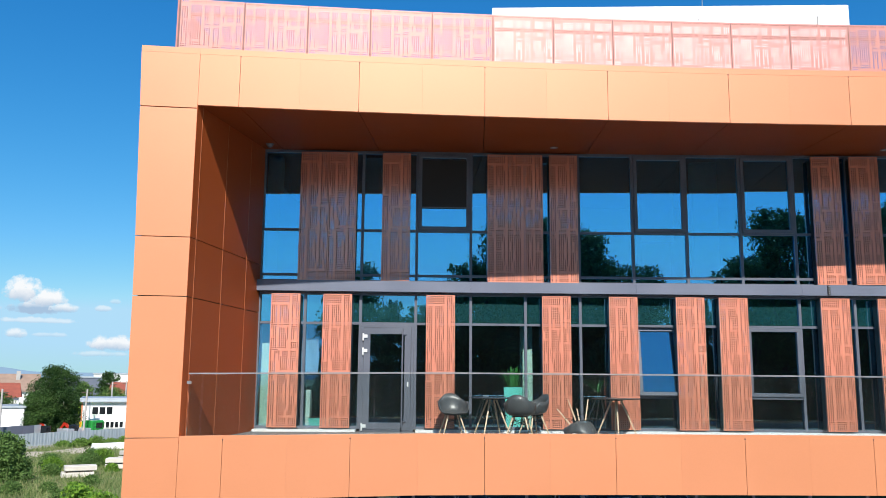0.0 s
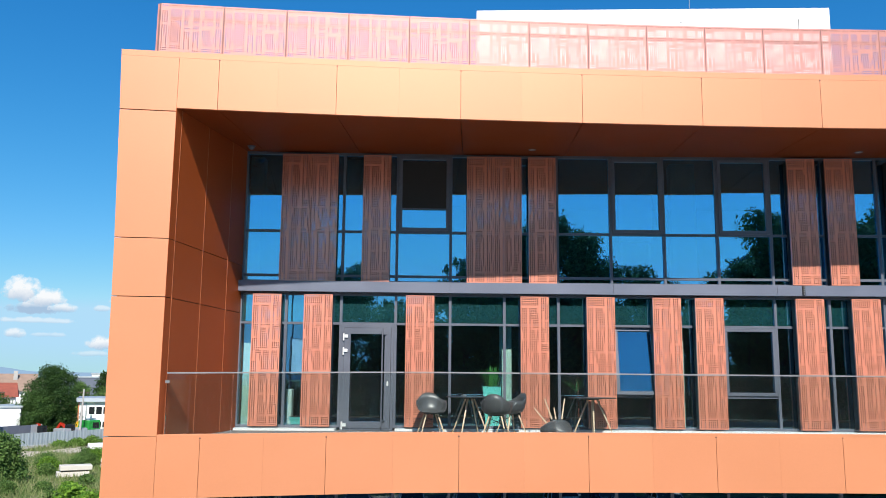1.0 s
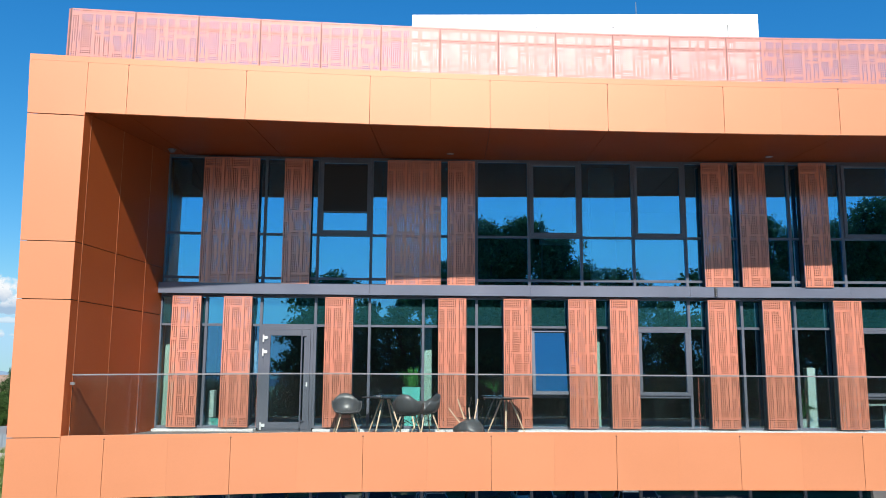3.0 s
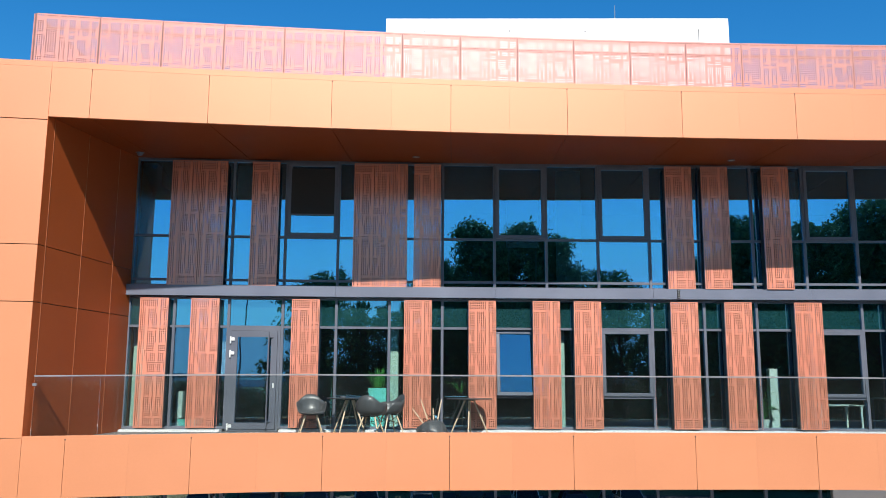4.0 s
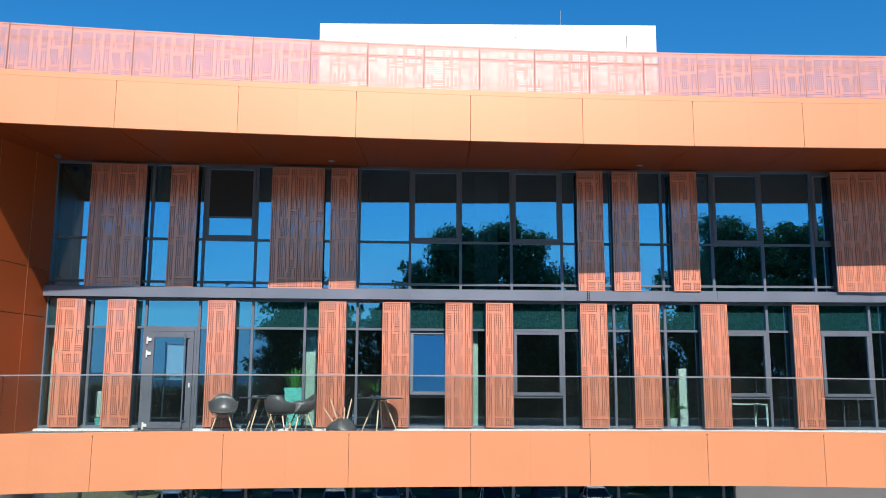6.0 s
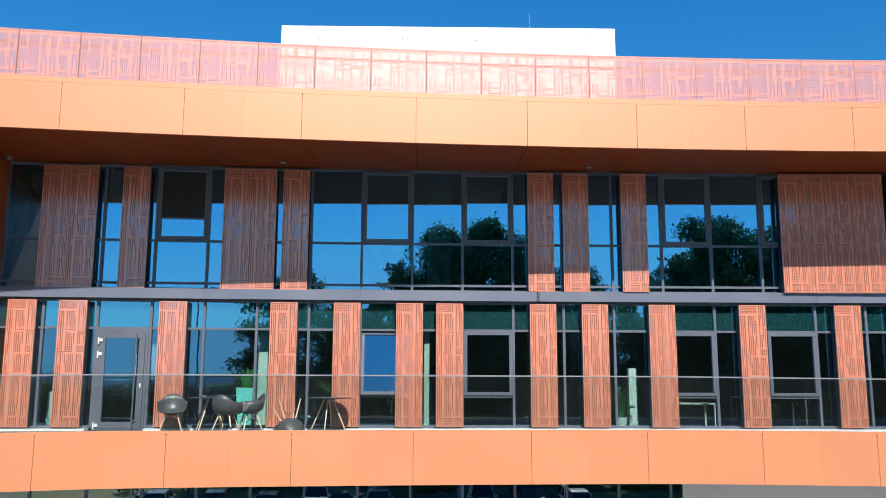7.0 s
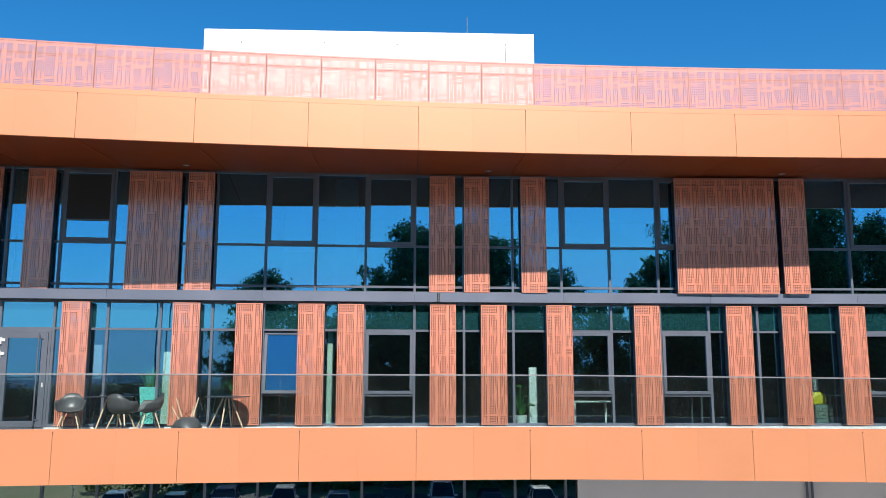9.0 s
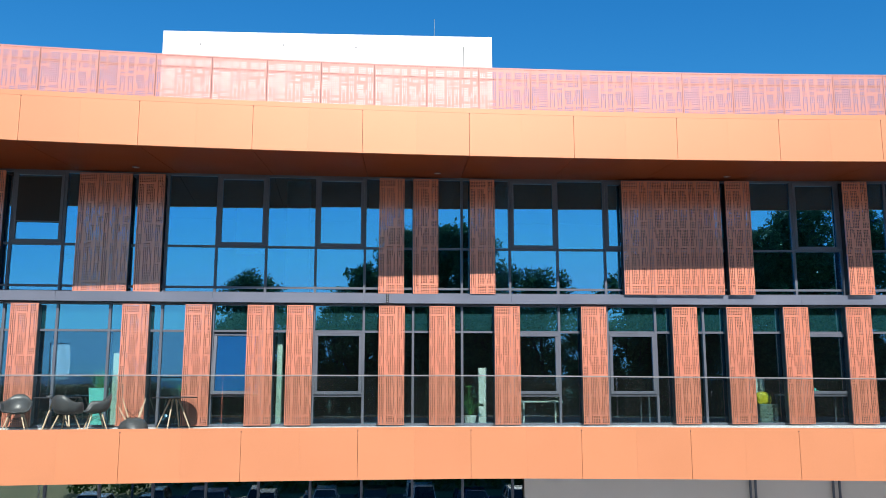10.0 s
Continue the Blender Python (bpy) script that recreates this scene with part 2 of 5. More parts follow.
lower = cladding("fascia_lower", "orange copper-coloured metal balcony fascia panels")


def lean(z):
    """The outer edge of the corner post leans out a little towards the top."""
    return -5.375 - 0.006 * (z - 7.9) - 0.0024 * (z - 7.9) ** 2


def edge_panel(z0, z1, out, back, x1):
    lo = [(lean(z0), y_front(lean(z0)) + out, z0), (x1, y_front(x1) + out, z0), (x1, y_front(x1) + back, z0), (lean(z0), y_front(lean(z0)) + back, z0)]
    hi = [(lean(z1), y_front(lean(z1)) + out, z1), (x1, y_front(x1) + out, z1), (x1, y_front(x1) + back, z1), (lean(z1), y_front(lean(z1)) + back, z1)]
    return hexa(bmesh.new(), lo, hi)


def dip(x):
    """The balcony edge settles a little towards both ends."""
    return -0.012 * max(0.0, -0.5 - x) - 0.008 * max(0.0, x - 10.0)


def dipped(bm):
    for v in bm.verts:
        v.co.z += dip(v.co.x) * (1.0 if v.co.z > 7.3 else 1.6)
    return bm


SCREW = bpy.data.meshes.new("screw")
bm = rod(bmesh.new(), (0, -0.003, 0), (0, 0.004, 0), 0.013, None, 8)
bm.to_mesh(SCREW)
bm.free()
SCREW.materials.append(DARK)
for i, (a, b) in enumerate(cells):
    if i == 0:
        part("panel", edge_panel(13.497, 14.478, 0, 0.05, -4.535), COPPER, upper)
        part("cap", edge_panel(14.483, 14.59, 0.006, 0.30, -4.531), COPPER, upper)
        part("panel", dipped(edge_panel(6.95, 7.925, 0, 0.05, -4.535)), COPPER, lower)
        continue
    open_left = i >= 2 and i % 2 == 0
    ga, gb = (0.0036 if open_left else 0.0004), (0.0036 if i % 2 else 0.0004)
    for ob, z0, z1 in ((upper, 13.55, 14.478), (lower, 6.95, 7.90)):
        bm = curved_panel(bmesh.new(), y_front, a + ga, b - gb, 0, 0.05, z0, z1, 0.0)
        part("panel", bm if ob is upper else dipped(bm), COPPER, ob)
        if open_left:
            s = new("screw", SCREW)
            s.parent = ob
            s.matrix_basis = pose(a, y_front(a) + 0.001, z1 - 0.012 + (0 if ob is upper else dip(a)))
    part("cap", curved_panel(bmesh.new(), y_front, a, b, 0.006, 0.30, 14.483, 14.59, 0.0), COPPER, upper)
    part("cap", dipped(curved_panel(bmesh.new(), y_front, a, b, 0.001, 0.09, 7.9003, 7.955, 0.0)), COPPER, lower)
structure("parapet_inside", strip(bmesh.new(), y_front, XS, 0.091, 0.17, Z_FLOOR - 0.05, 7.90), BAND, "grey inner face of the balcony parapet", "parapet")
# Near-black sheets stand in for the shade inside the panel cavities.
structure("fascia_backing", strip(strip(bmesh.new(), y_front, XS, 0.05, 0.06, 6.97, 7.82), y_front, XS, 0.05, 0.30, 13.58, 14.4), DARK, "near-black sheet for the shade in the cavity behind the copper panels", "backing")

post = cladding("corner_post", "orange copper-coloured metal corner post panels")
for z0, z1 in ((7.883, 10.195), (10.21, 11.205), (11.22, 13.479)):
    part("panel", edge_panel(z0, z1, 0, 0.05, -4.535), COPPER, post)
structure("post_backing", strip(bmesh.new(), y_front, [-5.34, -4.56], 0.051, 0.2, 7.9, 13.6), DARK, "near-black sheet for the shade in the cavity behind the post panels", "backing")

EDGE_GLINT = surface("edge_glint", (0.42, 0.13, 0.05), (0.46, 0.15, 0.06), 0.4, 0.3, 3, 60, 0.02)
reveal = cladding("reveal", "copper-coloured side wall panels of the loggia, darkened for shade")
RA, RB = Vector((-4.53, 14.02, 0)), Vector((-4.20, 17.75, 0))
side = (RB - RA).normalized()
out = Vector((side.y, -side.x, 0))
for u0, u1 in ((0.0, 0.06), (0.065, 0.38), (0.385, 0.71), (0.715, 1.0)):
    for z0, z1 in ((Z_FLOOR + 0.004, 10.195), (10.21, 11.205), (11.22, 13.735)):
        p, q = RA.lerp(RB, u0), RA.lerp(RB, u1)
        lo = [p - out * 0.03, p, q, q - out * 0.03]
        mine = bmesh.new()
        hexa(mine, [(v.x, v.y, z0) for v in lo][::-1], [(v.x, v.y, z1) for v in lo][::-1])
        part("panel", mine, COPPER_SHADED, reveal)
# Brighter strips paint the sun that catches the joint edges.
for u in (0.0625, 0.3825, 0.7125):
    p = RA.lerp(RB, u)
    q = p + side * 0.012 + out * 0.004
    p = p - side * 0.006 - out * 0.004
    mine = boxed(p.x, q.x, p.y, q.y, Z_FLOOR + 0.006, 13.7)
    part("joint_glint", mine, EDGE_GLINT, reveal, "strip coloured bright for the sun on a joint edge")
lo = [RA - out * 0.2, RA - out * 0.03, RB - out * 0.03, RB - out * 0.2]
structure("reveal_backing", hexa(bmesh.new(), [(v.x, v.y, 7.8) for v in lo][::-1], [(v.x, v.y, 13.7) for v in lo][::-1]), DARK, "near-black sheet for the shade in the cavity behind the side wall panels", "backing")

soffit = cladding("soffit", "copper-coloured soffit panels over the balcony, darkened for shade")
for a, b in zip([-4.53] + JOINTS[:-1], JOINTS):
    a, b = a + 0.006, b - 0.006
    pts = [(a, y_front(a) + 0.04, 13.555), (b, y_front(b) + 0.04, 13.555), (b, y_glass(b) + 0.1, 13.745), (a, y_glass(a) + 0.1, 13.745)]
    part("panel", hexa(bmesh.new(), pts, [(p[0], p[1], p[2] + 0.03) for p in pts]), SOFFIT_SHADED, soffit)
under = cladding("soffit_lower", "grey underside panels of the balcony")
part("panel", strip(bmesh.new(), y_front, XS, 0.04, 3.6, 6.955, 6.99), BAND, under)

# ---- window wall ----
GRID = [-4.22, -3.26] + [-2.10 + 1.159 * i for i in range(0, 31)]
band = cladding("floor_band", "grey aluminium band between the storeys")
for a, b in zip([-4.25] + GRID[4::3], GRID[4::3] + [X_RIGHT]):
    part("panel", curved_panel(bmesh.new(), y_panel, a, b, 0.02, 0.34, 10.66, 10.885, 0.002), BAND, band)


def pane(x0, x1, z0, z1, parent, back=0.0, tilt=0.0, mat=None):
    """One flat sheet between two mullions, a little out of true."""
    a, b = Vector((x0, y_glass(x0) + back, 0)), Vector((x1, y_glass(x1) + back, 0))
    c = (a + b) / 2
    w = (b - a).length / 2
    bm = boxed(-w, w, -0.006, 0.006, -(z1 - z0) / 2, (z1 - z0) / 2)
    ob = part("pane", bm, mat or GLASS, parent)
    ob.matrix_basis = pose(c.x, c.y, (z0 + z1) / 2, random.gauss(0, 0.10) + tilt, 0, math.degrees(math.atan2(b.y - a.y, b.x - a.x)) + random.gauss(0, 0.12))
    ob.visible_shadow = False
    return ob


def bar(x0, x1, z0, z1, out, back, parent, name="bar", mat=None):
    a, b = (x0, y_glass(x0)), (x1, y_glass(x1))
    lo = [(a[0], a[1] + out, z0), (b[0], b[1] + out, z0), (b[0], b[1] + back, z0), (a[0], a[1] + back, z0)]
    return part(name, hexa(bmesh.new(), lo, [(p[0], p[1], z1) for p in lo]), mat or FRAME, parent)


def sash(x0, x1, z0, z1, parent, tilt=0.0, mat=None):
    """A tilting light with its own thick frame."""
    a, b = Vector((x0, y_glass(x0), 0)), Vector((x1, y_glass(x1), 0))
    c = (a + b) / 2
    w, h, r = (b - a).length / 2, (z1 - z0) / 2, 0.075
    bm = bmesh.new()
    box(bm, -w, w, -0.05, 0.05, h - r, h, 0.006)
    box(bm, -w, w, -0.05, 0.05, -h, -h + r, 0.006)
    box(bm, -w, -w + r, -0.048, 0.05, -h + r, h - r, 0.006)
    box(bm, w - r, w, -0.048, 0.05, -h + r, h - r, 0.006)
    turn = math.degrees(math.atan2(b.y - a.y, b.x - a.x))
    ob = part("sash", bm, FRAME, parent)
    # the light leans in at the head
    ob.matrix_basis = pose(c.x, c.y - 0.03, (z0 + z1) / 2, -tilt, 0, turn)
    g = part("pane", boxed(-w + r - 0.01, w - r + 0.01, -0.006, 0.006, -h + r - 0.01, h - r + 0.01), mat or GLASS, ob)
    g.matrix_basis = pose(0, 0, 0, random.gauss(0, 0.10), 0, random.gauss(0, 0.12))
    g.visible_shadow = False
    return ob


UP_SASH = {3: 0, 7: 0, 9: 0, 13: 0, 15: 0, 19: 0}      # cells of GRID with an opening light
LOW_SASH = {7: 8.0, 9: 0, 13: 0, 15: 0, 19: 0}
wall_up = thing("window_1", Matrix(), "grey framed ribbon window of the upper storey", "window", kind="structure")
wall_low = thing("window_2", Matrix(), "grey framed ribbon window behind the balcony", "window", kind="structure")
DOOR = 2
for i, (a, b) in enumerate(zip(GRID[:-1], GRID[1:])):
    # upper storey
    bar(a - 0.028, a + 0.028, 10.886, 13.755, -0.05, 0.10, wall_up, "mullion")
    bar(a + 0.03, b - 0.03, 11.0, 11.05, -0.045, 0.05, wall_up, "transom")
    bar(a + 0.03, b - 0.03, 10.886, 10.92, -0.045, 0.05, wall_up, "transom")
    bar(a + 0.03, b - 0.03, 11.965, 12.015, -0.045, 0.05, wall_up, "transom")
    bar(a + 0.03, b - 0.03, 13.68, 13.755, -0.045, 0.05, wall_up, "transom")
    pane(a + 0.028, b - 0.028, 10.92, 11.0, wall_up)
    pane(a + 0.028, b - 0.028, 11.05, 11.965, wall_up)
    if i in UP_SASH:
        sash(a + 0.03, b - 0.03, 12.015, 13.68, wall_up, UP_SASH[i])
    else:
        pane(a + 0.028, b - 0.028, 12.015, 13.68, wall_up)
    # lower storey
    bar(a - 0.028, a + 0.028, Z_FLOOR + 0.06, 10.658, -0.05, 0.10, wall_low, "mullion")
    bar(a + 0.03, b - 0.03, 10.60, 10.658, -0.045, 0.05, wall_low, "transom")
    pane(a + 0.028, b - 0.028, 10.03, 10.60, wall_low, mat=GLASS_TOP)
    bar(a + 0.0, b - 0.0, 10.03, 10.62, 0.02, 0.05, wall_low, "spandrel", GREENBACK)
    bar(a + 0.03, b - 0.03, 9.98, 10.03, -0.045, 0.05, wall_low, "transom")
    if i == DOOR:
        continue
    bar(a + 0.03, b - 0.03, Z_FLOOR + 0.06, Z_FLOOR + 0.11, -0.045, 0.05, wall_low, "transom")
    if i in LOW_SASH:
        sash(a + 0.03, b - 0.03, 8.55, 9.975, wall_low, LOW_SASH[i], GLASS_MID)
        bar(a + 0.03, b - 0.03, 8.50, 8.55, -0.045, 0.05, wall_low, "transom")
        pane(a + 0.028, b - 0.028, Z_FLOOR + 0.11, 8.50, wall_low, mat=GLASS_MID)
    else:
        pane(a + 0.028, b - 0.028, Z_FLOOR + 0.11, 9.98, wall_low, mat=GLASS_MID)
XSILL = [-4.2, -2.13]
structure("sill", strip(strip(bmesh.new(), y_panel, XSILL, -0.04, 0.20, Z_FLOOR + 0.002, 7.832), y_panel, steps(-0.9, X_RIGHT, 30), -0.04, 0.20, Z_FLOOR + 0.002, 7.832), SILL, "pale metal sill along the foot of the glazing", "sill")
structure("window_foot", strip(strip(bmesh.new(), y_glass, XSILL, -0.045, 0.1, Z_FLOOR + 0.002, Z_FLOOR + 0.058), y_glass, steps(-0.9, X_RIGHT, 30), -0.045, 0.1, Z_FLOOR + 0.002, Z_FLOOR + 0.058), FRAME, "grey aluminium foot of the glazing", "window")

# ground floor glazing
ground_glass = thing("window_3", Matrix(), "dark grey framed ribbon window under the balcony", "window", kind="structure")
for a, b in zip(GRID[0:14], GRID[1:14] + [10.9]):
    bar(a - 0.028, a + 0.028, 0.0, 6.95, -0.05, 0.10, ground_glass, "mullion")
    pane(a + 0.028, b - 0.028, 3.4, 6.95, ground_glass, mat=GLASS_LOW)
    bar(a, b, 0.0, 3.4, 0.0, 0.1, ground_glass, "apron", BAND)

GUTTER = [(16.2, 16.32), (18.14, 18.29)]
for k, (a, b) in enumerate(GUTTER):
    pipe = thing("downpipe", Matrix(), "twin dark grey downpipes on the plaster under the balcony", "pipe", "downpipes")
    for x in (a, b):
        part("pipe", rod(bmesh.new(), (x, y_glass(x) - 0.06, 0.05), (x, y_glass(x) - 0.06, 6.94), 0.03, None, 8), FRAME, pipe)

# ---- perforated panels ----
def perforated(name, width, height, cols, rows, hole, pattern, mat, depth=0.05, sides=(0.012, 0.006), ends=(0.012, 0.02)):
    """A folded metal sheet with square holes punched through where pattern(column, row) says so; row 0 is the top one."""
    left, top = sides[0], height - ends[0]
    px, pz = (width - sum(sides)) / cols, (height - sum(ends)) / rows
    verts, faces = [], []

    def quad(x0, x1, z0, z1):
        k = len(verts)
        verts.extend(((x0, 0, z0), (x1, 0, z0), (x1, 0, z1), (x0, 0, z1)))
        faces.append((k, k + 1, k + 2, k + 3))

    quad(0, width, 0, ends[1])
    quad(0, width, top, height)
    for r in range(rows):
        z0, z1 = top - (r + 1) * pz, top - r * pz
        start = 0.0
        g, h = (px - hole) / 2, (pz - hole) / 2
        for c in range(cols):
            if not pattern(c, r):
                continue
            x0, x1 = left + c * px, left + (c + 1) * px
            quad(start, x0 + g, z0, z1)
            quad(x0 + g, x1 - g, z0, z0 + h)
            quad(x0 + g, x1 - g, z1 - h, z1)
            start = x1 - g
        quad(start, width, z0, z1)
    # folded edges
    k = len(verts)
    verts.extend(((0, 0, 0), (width, 0, 0), (width, 0, height), (0, 0, height), (0, depth, 0), (width, depth, 0), (width, depth, height), (0, depth, height)))
    for i in range(4):
        j = (i + 1) % 4
        faces.append((k + j, k + i, k + 4 + i, k + 4 + j))
    me = bpy.data.meshes.new(name)
    me.from_pydata(verts, [], faces)
    me.materials.append(mat)
    return me


def blocks(seed, rows, lanes, head=(), ties=0.35):
    """Upright lanes of hole columns (first column, width, bridge rows); single columns of a block stop short of its ends,
    and the solid lanes between them are punched over short lengths."""
    rnd = random.Random(seed)
    rule = set()
    for n, (c0, w, cuts) in enumerate(lanes):
        ends = [-1] + list(cuts) + [rows]
        for r0, r1 in zip(ends[:-1], ends[1:]):
            for i in range(w):
                rule.update((c0 + i, r) for r in range(r0 + 1, r1))
            tall = r1 - r0 - 1
            if tall >= 8:
                picks = rnd.sample(range(w), 2)
                for k, i in enumerate(picks if w > 3 else picks[:1]):
                    deep = rnd.randint(3, 5)
                    span = range(r0 + 1, r0 + 1 + deep) if k else range(r1 - deep, r1)
                    rule.difference_update((c0 + i, r) for r in span)
                if n + 1 < len(lanes) and rnd.random() < ties:
                    deep = rnd.randint(3, 5)
                    at = rnd.randint(r0 + 2, r1 - deep)
                    rule.update((c0 + w, r) for r in range(at, at + deep))
    for c0, c1, r0, r1 in head:
        rule.update((c, r) for c in range(c0, c1) for r in range(r0, r1))
    return lambda c, r: (c, r) in rule


SHADE = blocks(3, 74, [(0, 3, (5, 24, 37, 48)), (4, 5, (5, 18, 31, 43, 56, 68)), (10, 4, (13, 26, 31, 43, 56, 68))], [(0, 9, 0, 5)])
SHEET_LOW = perforated("sheet_low", 0.597, 2.73, 14, 74, 0.022, SHADE, PERF)
SHEET_UP = perforated("sheet_up", 0.595, 2.765, 14, 74, 0.0225, SHADE, PERF)
BRACKET = bpy.data.meshes.new("bracket")
bm = boxed(-0.02, 0.02, 0.0, 0.15, -0.03, 0.03)
bm.to_mesh(BRACKET)
bm.free()
BRACKET.materials.append(FRAME)


FIN = bpy.data.meshes.new("side_fin")
bm = boxed(0, 0.01, 0.052, 0.235, 0.01, 2.715)
bm.to_mesh(FIN)
bm.free()
FIN.materials.append(DARK)


def shade_panel(x0, z0, me, label, group, set_back=0.0):
    m = along(y_panel, x0 + 0.3)
    m = m @ pose(-0.298, set_back - 0.01, z0)
    ob = thing("shade_panel", m, label, "shade panel", group)
    sheet = new("sheet", me)
    sheet.parent = ob
    for fx in (0.001, 0.586):
        fin = new("side_fin", FIN)
        fin.parent = ob
        fin.matrix_basis = pose(fx, 0, 0) if set_back <= 0 else pose(fx, 0.052 * set_back / 0.183, 0) @ Matrix.Diagonal((1, 1 - set_back / 0.183, 1, 1))
    h = 2.7
    for bx in (0.12, 0.48):
        for bz in (0.1, h - 0.15):
            br = new("bracket", BRACKET)
            br.parent = ob
            br.matrix_basis = pose(bx, 0.004, bz)
    return ob


LOW_X = [-3.92, -2.85, -0.71, 1.71, 3.11, 4.51, 5.41, 7.53, 8.71, 10.24, 12.30, 14.47, 15.78, 17.14, 18.64, 20.1, 21.4, 23.4]
UP_X = [-3.41, -2.81, -1.67, 0.57, 1.155, 1.90, 7.51, 8.32, 9.67, 13.35, 13.948, 14.546, 15.144, 15.87, 18.74, 20.3, 22.2]
for x in LOW_X:
    shade_panel(x, 7.868, SHEET_LOW, "tall perforated copper-coloured sunlit shade panel before glazing", "lower shade panels")
for x in UP_X:
    shade_panel(x, 10.888, SHEET_UP, "tall perforated copper-coloured shade panel under the soffit", "upper shade panels", max(-0.09, min(0.05, 0.012 * (9.0 - x))))

# ---- roof screen and penthouse ----
SHEET_ROOF = perforated("sheet_roof", 1.118, 1.36, 27, 34, 0.0205, blocks(9, 34, [(0, 3, (1, 2, 9, 20, 24)), (4, 5, (1, 3, 19, 22)), (10, 3, (1, 10, 12, 22)), (14, 3, (1, 9, 12, 21, 25)), (18, 5, (1, 10, 11, 20, 24)), (24, 3, (1, 10, 20, 23))], [(4, 9, 3, 19)], 0.2), SCREEN, sides=(0.014, 0.014), ends=(0.016, 0.02))
SCREEN_POST = bpy.data.meshes.new("post")
bm = boxed(-0.016, 0.016, 0.004, 0.045, -0.02, 1.355)
bm.to_mesh(SCREEN_POST)
bm.free()
SCREEN_POST.materials.append(surface("dull_copper_edge", (0.13, 0.06, 0.056), (0.17, 0.08, 0.074), 0.6, 0.2, 2, 40, 0.02))


def y_screen(x):
    return y_front(x) + 0.33


screen = thing("roof_screen", Matrix(), "pink copper-coloured perforated metal screen along the roof edge", "screen")
x = -5.04
while x < X_RIGHT - 1.2:
    sheet = new("sheet", SHEET_ROOF)
    sheet.parent = screen
    sheet.matrix_basis = along(y_screen, x + 0.567) @ pose(-0.559, 0, 14.28)
    edge = new("post", SCREEN_POST)
    edge.parent = screen
    edge.matrix_basis = along(y_screen, x) @ pose(0, 0, 14.28)
    x += 1.134
for k in range(6):
    sheet = new("sheet", SHEET_ROOF)
    sheet.parent = screen
    sheet.matrix_basis = pose(-5.05, y_screen(-5.0) + 0.03 + 1.134 * k, 14.28, 0, 0, 90)
for a, b in zip(steps(-4.9, X_RIGHT, 17)[:-1], steps(-4.9, X_RIGHT, 17)[1:]):
    part("rail", strip(bmesh.new(), y_screen, [a, b], 0.051, 0.09, 15.362, 15.41), DARK, screen, "dark horizontal rail")
    part("rail", strip(bmesh.new(), y_screen, [a, b], 0.051, 0.09, 15.60, 15.637), DARK, screen, "dark horizontal rail")

house = thing("penthouse", Matrix(), "plain white rendered plant room on the roof", "penthouse")
part("wall", boxed(0.78, 10.78, 22.7, 33.5, 14.26, 19.28), WHITE, house)
part("coping", boxed(0.78, 10.78, 22.7, 33.5, 19.284, 19.36), WHITE, house)
for fx, fz in ((1.9, 18.95), (4.4, 18.97), (6.6, 18.95), (9.9, 19.0)):
    part("fixing", rod(bmesh.new(), (fx, 22.685, fz), (fx, 22.70, fz), 0.02), DARK, house)
part("joint", boxed(9.893, 9.907, 22.694, 22.70, 14.3, 18.96), DARK, house, "thin dark joint in the render")
mast = thing("antenna_mast", pose(9.36, 31.9, 19.36), "thin grey metal mast on the white roof block", "mast")
part("pole", rod(bmesh.new(), (0, 0, 0), (0, 0, 4.75), 0.03, 0.02), STEEL, mast)

# ---- balcony rail ----
RAIL = surface("dull_rail_metal", (0.20, 0.20, 0.205), (0.27, 0.27, 0.275), 0.5, 0.5, 6, 120, 0.03)
rail = thing("glass_railing", Matrix(), "clear frameless glass railing with a slim metal handrail", "railing")


def y_rail(x):
    return y_front(x) + 0.12


def bent_bar(fn, xs, back0, back1, z0, z1):
    """One unbroken bar along a curve in plan."""
    bm = bmesh.new()
    rings = [[bm.verts.new((x, fn(x) + b, z)) for b, z in ((back0, z0), (back1, z0), (back1, z1), (back0, z1))] for x in xs]
    for p, q in zip(rings[:-1], rings[1:]):
        for k in range(4):
            bm.faces.new((p[k], p[(k + 1) % 4], q[(k + 1) % 4], q[k]))
    bm.faces.new(rings[0][::-1])
    bm.faces.new(rings[-1])
    bmesh.ops.recalc_face_normals(bm, faces=bm.faces[:])
    return bm


part("handrail", dipped(bent_bar(y_rail, steps(-4.46, X_RIGHT, 34), -0.025, 0.025, 8.958, 8.983)), RAIL, rail)
for x in [-4.46] + [-3.385 + 1.985 * i for i in range(18)]:
    a, b = x + 0.006, (-3.391 if x < -4 else x + 1.979)
    lo = [(a, y_rail(a) - 0.008, 7.89), (b, y_rail(b) - 0.008, 7.89), (b, y_rail(b) + 0.008, 7.89), (a, y_rail(a) + 0.008, 7.89)]
    g = part("pane", dipped(hexa(bmesh.new(), lo, [(p[0], p[1], 8.957) for p in lo])), RAILGLASS, rail)

# ---- door to the balcony ----
door = thing("door_1", Matrix(), "closed grey aluminium glass door to the balcony", "door", kind="structure")
DX0, DX1 = GRID[DOOR] + 0.03, GRID[DOOR + 1] - 0.03
bar(DX0, DX0 + 0.055, Z_FLOOR + 0.004, 9.978, -0.06, 0.06, door, "frame")
bar(DX1 - 0.055, DX1, Z_FLOOR + 0.004, 9.978, -0.06, 0.06, door, "frame")
bar(DX0 + 0.055, DX1 - 0.055, 9.92, 9.978, -0.06, 0.06, door, "frame")
